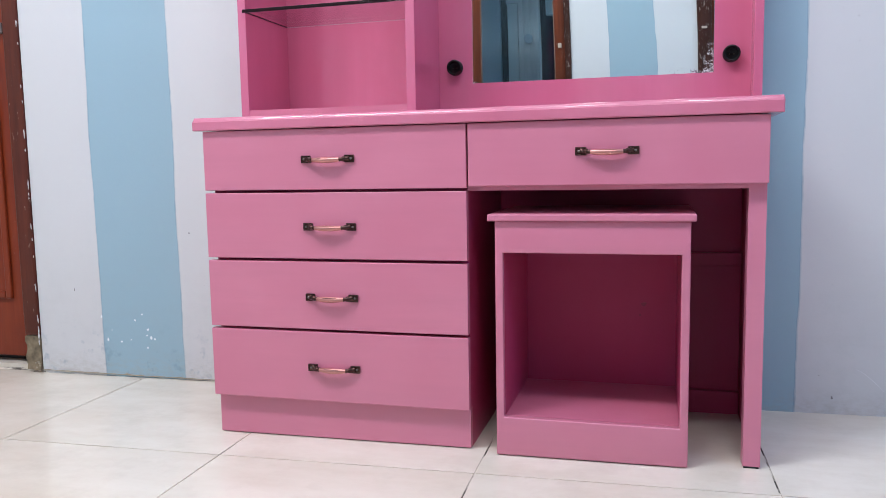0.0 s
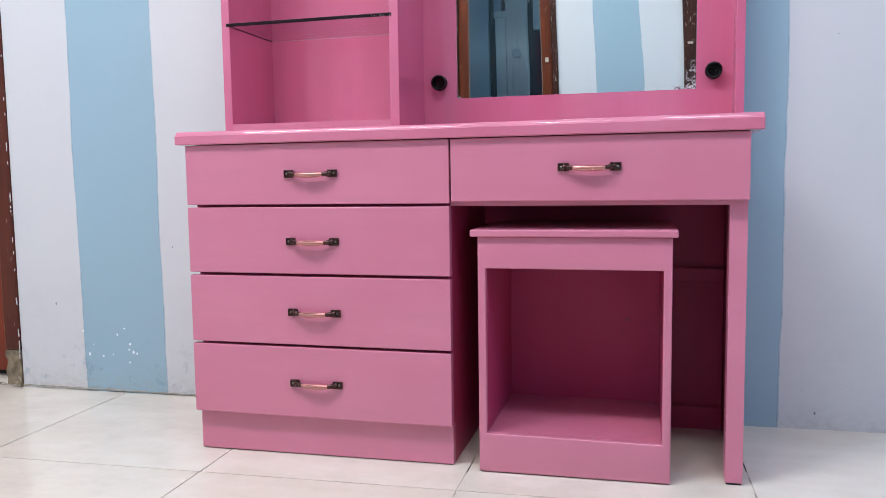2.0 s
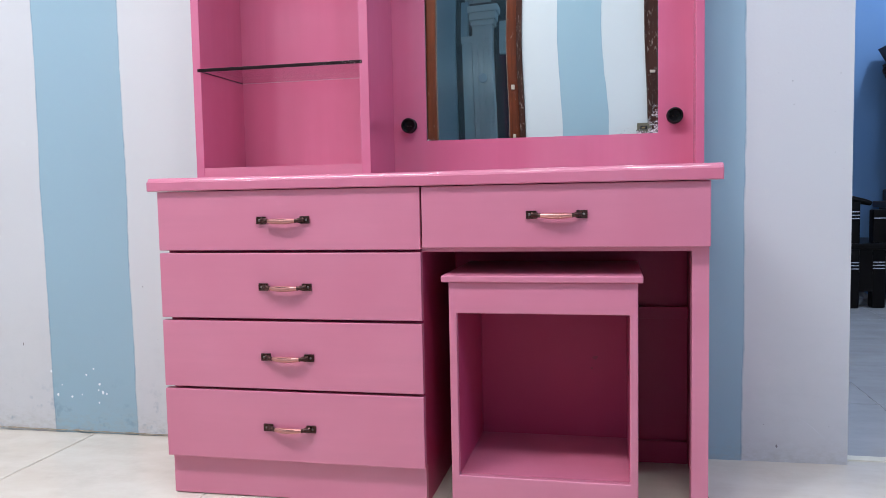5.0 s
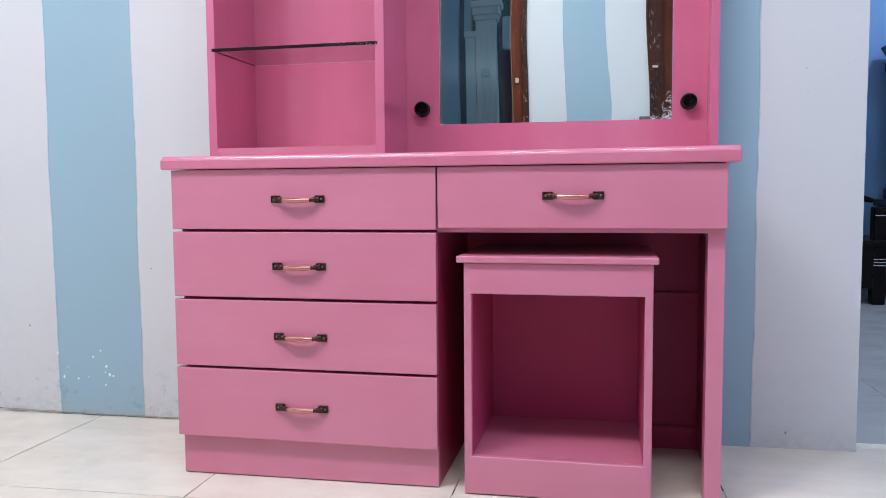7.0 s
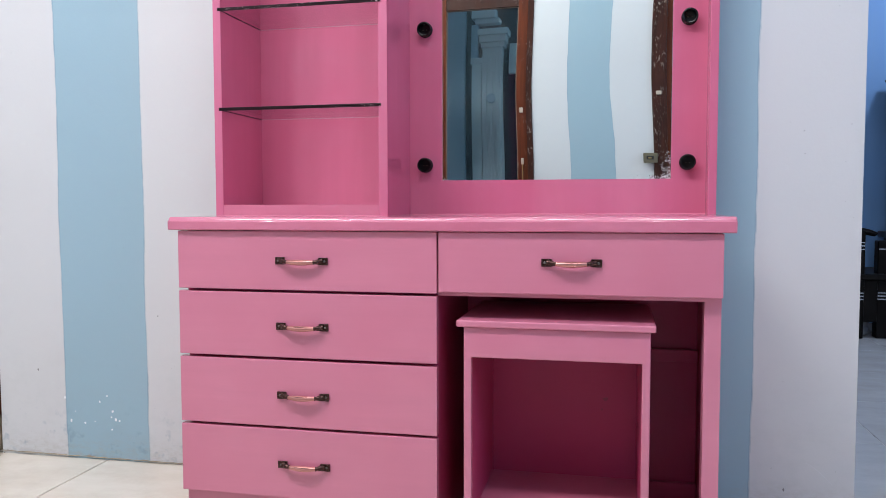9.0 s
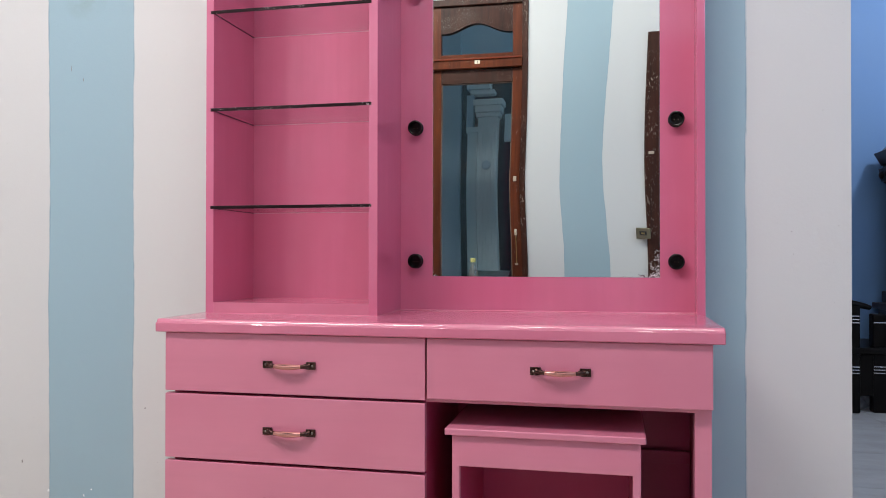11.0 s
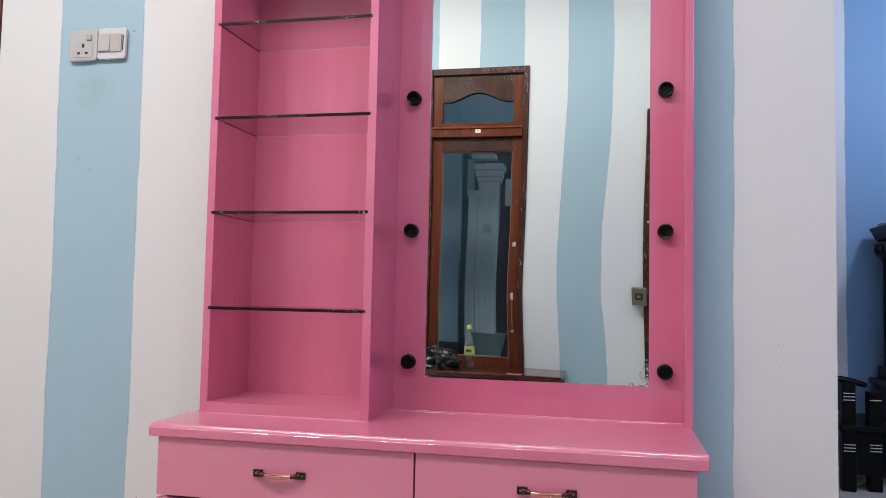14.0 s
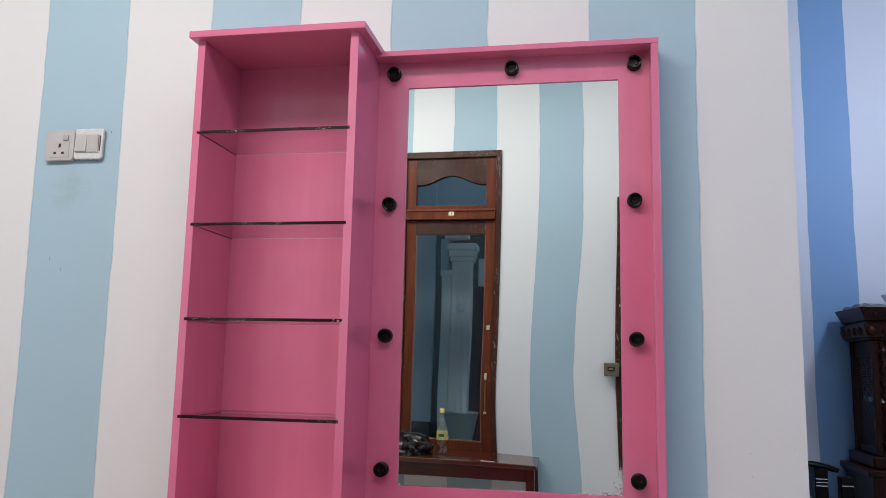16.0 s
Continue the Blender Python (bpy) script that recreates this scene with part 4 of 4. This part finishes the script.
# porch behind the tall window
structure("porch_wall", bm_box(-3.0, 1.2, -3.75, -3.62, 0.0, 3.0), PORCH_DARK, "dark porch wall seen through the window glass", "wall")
structure("porch_wall_upper", bm_box(-3.0, 1.2, -3.615, -3.56, 2.2, 3.0), PORCH, "blue-grey upper porch wall", "wall")
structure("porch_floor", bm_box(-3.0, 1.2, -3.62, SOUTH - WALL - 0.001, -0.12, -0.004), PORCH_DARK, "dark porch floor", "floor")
tagged(part("porch_screen", bm_box(-0.90, -0.667, -3.25, -3.2, 0.62, 2.6, 0.004), PORCH), "blue-grey upright screen panel in the porch", "screen")
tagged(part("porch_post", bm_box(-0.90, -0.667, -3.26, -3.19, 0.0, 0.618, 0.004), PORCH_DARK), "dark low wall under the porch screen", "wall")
column = thing("porch_column", (-0.470, -3.24, 0.0), "pale square porch column with stepped capital", "column")
part("shaft", bm_box(-0.071, 0.071, -0.06, 0.04, 0.0, 1.755, 0.004), PORCH_PALE, column)
for x in (-0.043, 0.0, 0.043):
    part("flute", bm_box(x - 0.010, x + 0.010, 0.0402, 0.050, 0.10, 1.69, 0.003), PORCH_PALE, column)
for i, (w, h0, h1) in enumerate(((0.085, 1.7552, 1.79), (0.095, 1.7902, 1.84), (0.108, 1.8402, 1.885))):
    part("capital", bm_box(-w, w, -w, 0.045 + 0.008 * i, h0, h1, 0.006), PORCH_PALE, column)
part("ornament", moved(bm_lathe([(0.032, 0.0), (0.032, 0.010), (0.024, 0.013)], "y", 20), m=pose(0, 0.050, 1.415, 0, 0, 180)), PORCH, column)
cornice = tagged(part("porch_cornice", bm_box(-0.625, -0.455, -3.3, -3.19, 1.96, 2.03, 0.006), PORCH_PALE), "pale broken cornice above the porch column", "cornice")
part("cornice_step", bm_box(-0.60, -0.425, -3.3, -3.2, 1.925, 1.9595, 0.006), PORCH_PALE, cornice)
pier = thing("porch_pier", (-0.585, -3.22, 0.0), "stepped blue-grey porch pier", "column")
part("shaft", bm_box(-0.030, 0.041, -0.05, 0.02, 0.0, 1.648, 0.004), PORCH_PALE, pier)
part("upper_step", bm_box(-0.040, 0.053, -0.05, 0.022, 1.6485, 1.69, 0.004), PORCH_PALE, pier)
part("top_step", bm_box(-0.040, 0.010, -0.05, 0.02, 1.6905, 1.92, 0.004), PORCH, pier)
tagged(part("wall_plaque", bm_box(-0.355, -0.30, -3.3, -3.25, 1.58, 1.78, 0.004), PORCH_PALE), "small pale plaque hanging in the porch", "plaque")
basin = thing("basin", (-0.428, -3.10, 0.49), "dim blue-grey basin on a stand in the porch", "basin")
part("bowl", bm_lathe([(0.05, 0.0), (0.07, 0.01), (0.122, 0.20), (0.130, 0.213), (0.120, 0.211), (0.06, 0.02)], steps=28), plain_plaster("porch_basin_grey", (0.27, 0.37, 0.39)), basin, "", True)
part("stand", bm_box(-0.03, 0.03, -0.03, 0.03, -0.49, -0.0005, 0.004), PORCH_DARK, basin)


# ---- side table with bottle and bag ----
TZ = 0.552
table = thing("side_table", (-0.40, -2.03, 0.0), "dark red-brown varnished wooden side table against the wall", "table")
part("tabletop", bm_box(-0.56, 0.565, -0.235, 0.235, TZ - 0.024, TZ, 0.006, 3), TABLE_WOOD, table)
part("apron", bm_box(-0.50, 0.505, 0.175, 0.195, TZ - 0.094, TZ - 0.0245, 0.002), TABLE_WOOD, table)
part("apron", bm_box(-0.50, 0.505, -0.195, -0.175, TZ - 0.094, TZ - 0.0245, 0.002), TABLE_WOOD, table)
for x in (-0.525, 0.53):
    for y in (-0.195, 0.195):
        part("table_leg", bm_box(x - 0.024, x + 0.024, y - 0.024, y + 0.024, 0.0, TZ - 0.0245, 0.004), TABLE_WOOD, table)
tagged(part("paper_slip", bm_box(-0.135, -0.060, -1.835, -1.815, TZ + 0.0003, TZ + 0.0016), WHITE_PLASTIC), "small white paper slip on the table", "paper")

bottle = thing("bottle", (-0.365, -2.0, TZ), "clear plastic drink bottle with yellow cap and label", "bottle")
part("body", bm_lathe([(0.024, 0.0), (0.029, 0.004), (0.030, 0.03), (0.028, 0.04), (0.030, 0.05), (0.030, 0.13), (0.026, 0.155), (0.015, 0.185), (0.012, 0.20), (0.012, 0.212)], steps=24), BOTTLE_GLASS, bottle, "", True)
part("cap", moved(bm_lathe([(0.0145, 0.0), (0.0145, 0.02), (0.0125, 0.023)], steps=20), z=0.2125), YELLOW, bottle, "yellow screw cap", True)
part("label", moved(bm_lathe([(0.0306, 0.0), (0.0306, 0.045)], steps=24), z=0.075), YELLOW, bottle, "yellow paper label")
part("label_bar", bm_box(-0.014, 0.016, 0.0270, 0.0318, 0.092, 0.106, 0.001), simple("dark_green_print", (0.03, 0.07, 0.03), 0.6), bottle, "dark print on the label")

bag = thing("bag", (-0.545, -1.97, TZ), "crumpled black leather bag lying on the table", "bag")
bm = bmesh.new()
bmesh.ops.create_icosphere(bm, subdivisions=5, radius=1.0)
for v in bm.verts:
    p = v.co.copy()
    n = noise.fractal(p * 2.2, 1.0, 2.0, 4)
    s = 1 + 0.3 * n
    v.co = Vector((p.x * 0.125 * s, p.y * 0.10 * s, max(0.0, p.z * 0.085 * s + 0.02)))
part("pouch", bm, BAG, bag, "", True)
pts = [(0.02 + 0.10 * math.cos(a * 0.33), 0.03 + 0.05 * math.sin(a * 0.33), 0.075 + 0.035 * math.sin(a * 0.33)) for a in range(11)]
part("strap", bm_sweep(pts, [0.007] * 11, 8), BAG, bag, "", True)
part("buckle", bm_box(-0.035, -0.012, 0.075, 0.093, 0.045, 0.062, 0.003), SILVER, bag, "bright metal buckle")

# ---- the next room ----
cabinet = thing("display_cabinet", (1.885, 2.98, 0.0), "very dark carved wooden display cabinet with glass sides", "cabinet")
part("base_cabinet", bm_box(-0.045, 0.82, -0.055, 0.37, 0.0, 0.50, 0.004), CAB_WOOD, cabinet)
part("base_cornice", bm_box(-0.075, 0.86, -0.085, 0.385, 0.5005, 0.535, 0.008, 3), CAB_WOOD, cabinet)
part("base_step", bm_box(-0.03, 0.81, -0.03, 0.37, 0.5355, 0.600, 0.012, 3), CAB_WOOD, cabinet)
part("back", bm_box(0.0, 0.78, 0.33, 0.345, 0.6005, 1.20), CAB_WOOD, cabinet)
for x in (0.0, 0.745):
    for y in (0.0, 0.31):
        part("post", bm_box(x, x + 0.035, y, y + 0.035, 0.6005, 1.20, 0.004), CAB_WOOD, cabinet)
for x in (0.012, 0.762):
    side = part("side_frame", bm_box(x, x + 0.018, 0.0355, 0.3095, 1.11, 1.20, 0.002), CAB_WOOD, cabinet)
    part("side_rail", bm_box(x, x + 0.018, 0.0355, 0.3095, 0.6005, 0.64, 0.002), CAB_WOOD, side)
    part("side_pane", bm_box(x + 0.006, x + 0.010, 0.0355, 0.3095, 0.6405, 1.1095), PANE, side, "glass side pane").visible_shadow = False
part("shelf_board", bm_box(0.036, 0.744, 0.04, 0.329, 0.873, 0.899, 0.002), SILVER, cabinet, "pale glass shelf")
pts = [(0.048 + 0.007 * math.cos(i * 0.9), -0.012 + 0.007 * math.sin(i * 0.9), 0.62 + 0.57 * i / 60) for i in range(61)]
part("twisted_column", bm_sweep(pts, [0.013 + 0.003 * math.sin(i * 0.9) for i in range(61)], 10), CAB_WOOD, cabinet, "barley-twist corner column", True)
for z in (0.655, 1.135):
    part("column_ring", moved(bm_lathe([(0.020, 0.0), (0.024, 0.006), (0.024, 0.014), (0.020, 0.02)], steps=18), 0.048, -0.012, z), BRONZE, cabinet, "bronze collar", True)


def flared_tier(z0, out0, z1, out1):
    """A cornice tier whose faces slope from one overhang to another."""
    bm = bmesh.new()
    low = [bm.verts.new((x, y, z0)) for x, y in ((-out0, -out0), (0.78 + out0, -out0), (0.78 + out0, 0.35), (-out0, 0.35))]
    top = [bm.verts.new((x, y, z1)) for x, y in ((-out1, -out1), (0.78 + out1, -out1), (0.78 + out1, 0.36), (-out1, 0.36))]
    for i in range(4):
        bm.faces.new((low[i], low[(i + 1) % 4], top[(i + 1) % 4], top[i]))
    bm.faces.new(low[::-1])
    bm.faces.new(top)
    bmesh.ops.bevel(bm, geom=bm.edges[:], offset=0.004, segments=2, profile=0.5, affect="EDGES")
    return bm


part("neck", flared_tier(1.2005, 0.012, 1.212, 0.022), CAB_WOOD, cabinet)
part("lower_tier", flared_tier(1.2125, 0.034, 1.285, 0.046), CAB_WOOD, cabinet)
part("waist", flared_tier(1.2855, 0.026, 1.300, 0.026), CAB_WOOD, cabinet)
part("crown", flared_tier(1.3005, 0.034, 1.372, 0.070), CAB_WOOD, cabinet, "flared carved crown")
for i in range(11):
    x = -0.01 + i * 0.076
    part("carved_boss", moved(bm_lathe([(0.024, 0.0), (0.021, 0.010), (0.010, 0.016), (0.004, 0.018)], "y", 12), x, -0.040, 1.248), CAB_WOOD, cabinet, "", True)
    part("carved_leaf", moved(bm_lathe([(0.010, 0.0), (0.007, 0.008), (0.003, 0.011)], "y", 7), x + 0.02, -0.052, 1.340), BRONZE, cabinet, "small bright carved leaf")
for y in (0.04, 0.13, 0.22, 0.31):
    boss = bm_lathe([(0.024, 0.0), (0.021, 0.010), (0.010, 0.016), (0.004, 0.018)], "y", 12)
    part("carved_boss", moved(boss, m=pose(-0.040, y, 1.248, 0, 0, -90)), CAB_WOOD, cabinet, "", True)
bm = bm_box(-0.03, 0.50, -0.05, 0.30, 0.0, 0.012)
bmesh.ops.subdivide_edges(bm, edges=bm.edges[:], cuts=14, use_grid_fill=True)
for v in bm.verts:
    n = noise.fractal(v.co * 14, 1.0, 2.0, 3)
    v.co += Vector((0.012 * n, 0.012 * noise.noise(v.co * 20), max(0.0, 0.022 * n + 0.008) if v.co.z > 0.004 else 0.0))
tagged(part("plastic_sheet", moved(bm, 1.88, 2.99, 1.3725), simple("crumpled_grey_plastic", (0.42, 0.41, 0.44), 0.35, 0.0, 0.5, 30), None, "", True), "crumpled grey plastic sheet lying on the cabinet", "plastic sheet")
tray = thing("tray", (2.18, 3.13, 1.402), "pale round tray lying on the plastic sheet", "tray")
part("tray_body", moved(bm_lathe([(0.14, 0.0), (0.15, 0.004), (0.16, 0.045), (0.175, 0.052), (0.172, 0.055), (0.15, 0.010), (0.02, 0.008)], steps=36), z=0.0), CHIP, tray, "", True)

chair = thing("armchair", (1.60, 2.86, 0.0), "black wooden armchair with ringed posts and low arms", "chair")


def ringed_post(x, y, top):
    post = part("post", bm_box(x - 0.032, x + 0.032, y - 0.032, y + 0.032, 0.0, top, 0.006), EBONY, chair)
    for z in (0.20, 0.216, 0.232, 0.455, 0.472, 0.489):
        if z < top - 0.03:
            part("ring", bm_box(x - 0.028, x + 0.028, y - 0.0345, y - 0.0322, z, z + 0.005, 0.0008), SILVER, post, "thin bright inlay line")


ringed_post(-0.035, 0.0, 0.545)
ringed_post(0.096, 0.03, 0.50)
ringed_post(-0.035, 0.42, 0.60)
pts = [(-0.10 + 0.03 * i, -0.02 + 0.004 * i, 0.565 - 0.0035 * i - 0.0006 * i * i) for i in range(6)]
part("arm", bm_sweep(pts, [0.022, 0.027, 0.027, 0.026, 0.025, 0.02], 10, 0.6), EBONY, chair, "curved black armrest", True)
part("seat", bm_box(-0.08, 0.20, -0.04, 0.46, 0.300, 0.332, 0.006), EBONY, chair)
part("rail", bm_box(-0.003, 0.064, -0.012, 0.012, 0.085, 0.299, 0.003), EBONY, chair)
part("side_rail", bm_box(-0.05, -0.02, 0.033, 0.387, 0.38, 0.54, 0.003), EBONY, chair)
bm = bmesh.new()
bmesh.ops.create_icosphere(bm, subdivisions=4, radius=1.0)
for v in bm.verts:
    n = 1 + 0.25 * noise.fractal(v.co * 2.0, 1.0, 2.0, 3)
    v.co = Vector((v.co.x * 0.085 * n, v.co.y * 0.05 * n, max(0.0, v.co.z * 0.055 * n + 0.03)))
tagged(part("cloth_bundle", moved(bm, 1.60, 2.99, 0.0), CLOTH, None, "", True), "grey cloth bundle lying under the chair", "cloth")

# ---- floor tiles ----
PITCH = 0.5145


def tile_mesh(name, material):
    bm = bm_box(-PITCH / 2 + 0.0016, PITCH / 2 - 0.0016, -PITCH / 2 + 0.0016, PITCH / 2 - 0.0016, -0.0016, 0.0)
    data = bpy.data.meshes.new(name)
    bm.to_mesh(data)
    bm.free()
    data.materials.append(material)
    return data


cream_tile, grey_tile = tile_mesh("tile", TILE), tile_mesh("tile_grey", TILE_2)
turn = radians(1.0)
for i in range(-6, 6):
    for j in range(-5, 1):
        u, v = (i + 0.5) * PITCH, (j + 0.5) * PITCH
        x = 0.045 + u * math.cos(turn) - v * math.sin(turn)
        y = -0.092 + u * math.sin(turn) + v * math.cos(turn)
        ob = new("tile", cream_tile)
        ob.location, ob.rotation_euler = (x, y, 0), (0, 0, turn)
        ob.parent = floor
sill = bm_box(-2.248, -1.331, 0.4235, 0.4790, -0.012, 0.0014)
data = bpy.data.meshes.new("tile_sill")
sill.to_mesh(data)
sill.free()
data.materials.append(TILE)
new("tile", data).parent = floor_2
for i in range(-8, 4):
    for j in range(0, 6):
        ob = new("tile", grey_tile)
        ob.location = (1.112 + (i + 0.5) * PITCH, 0.44 + (j + 0.5) * PITCH, -0.0002)
        ob.parent = floor_2
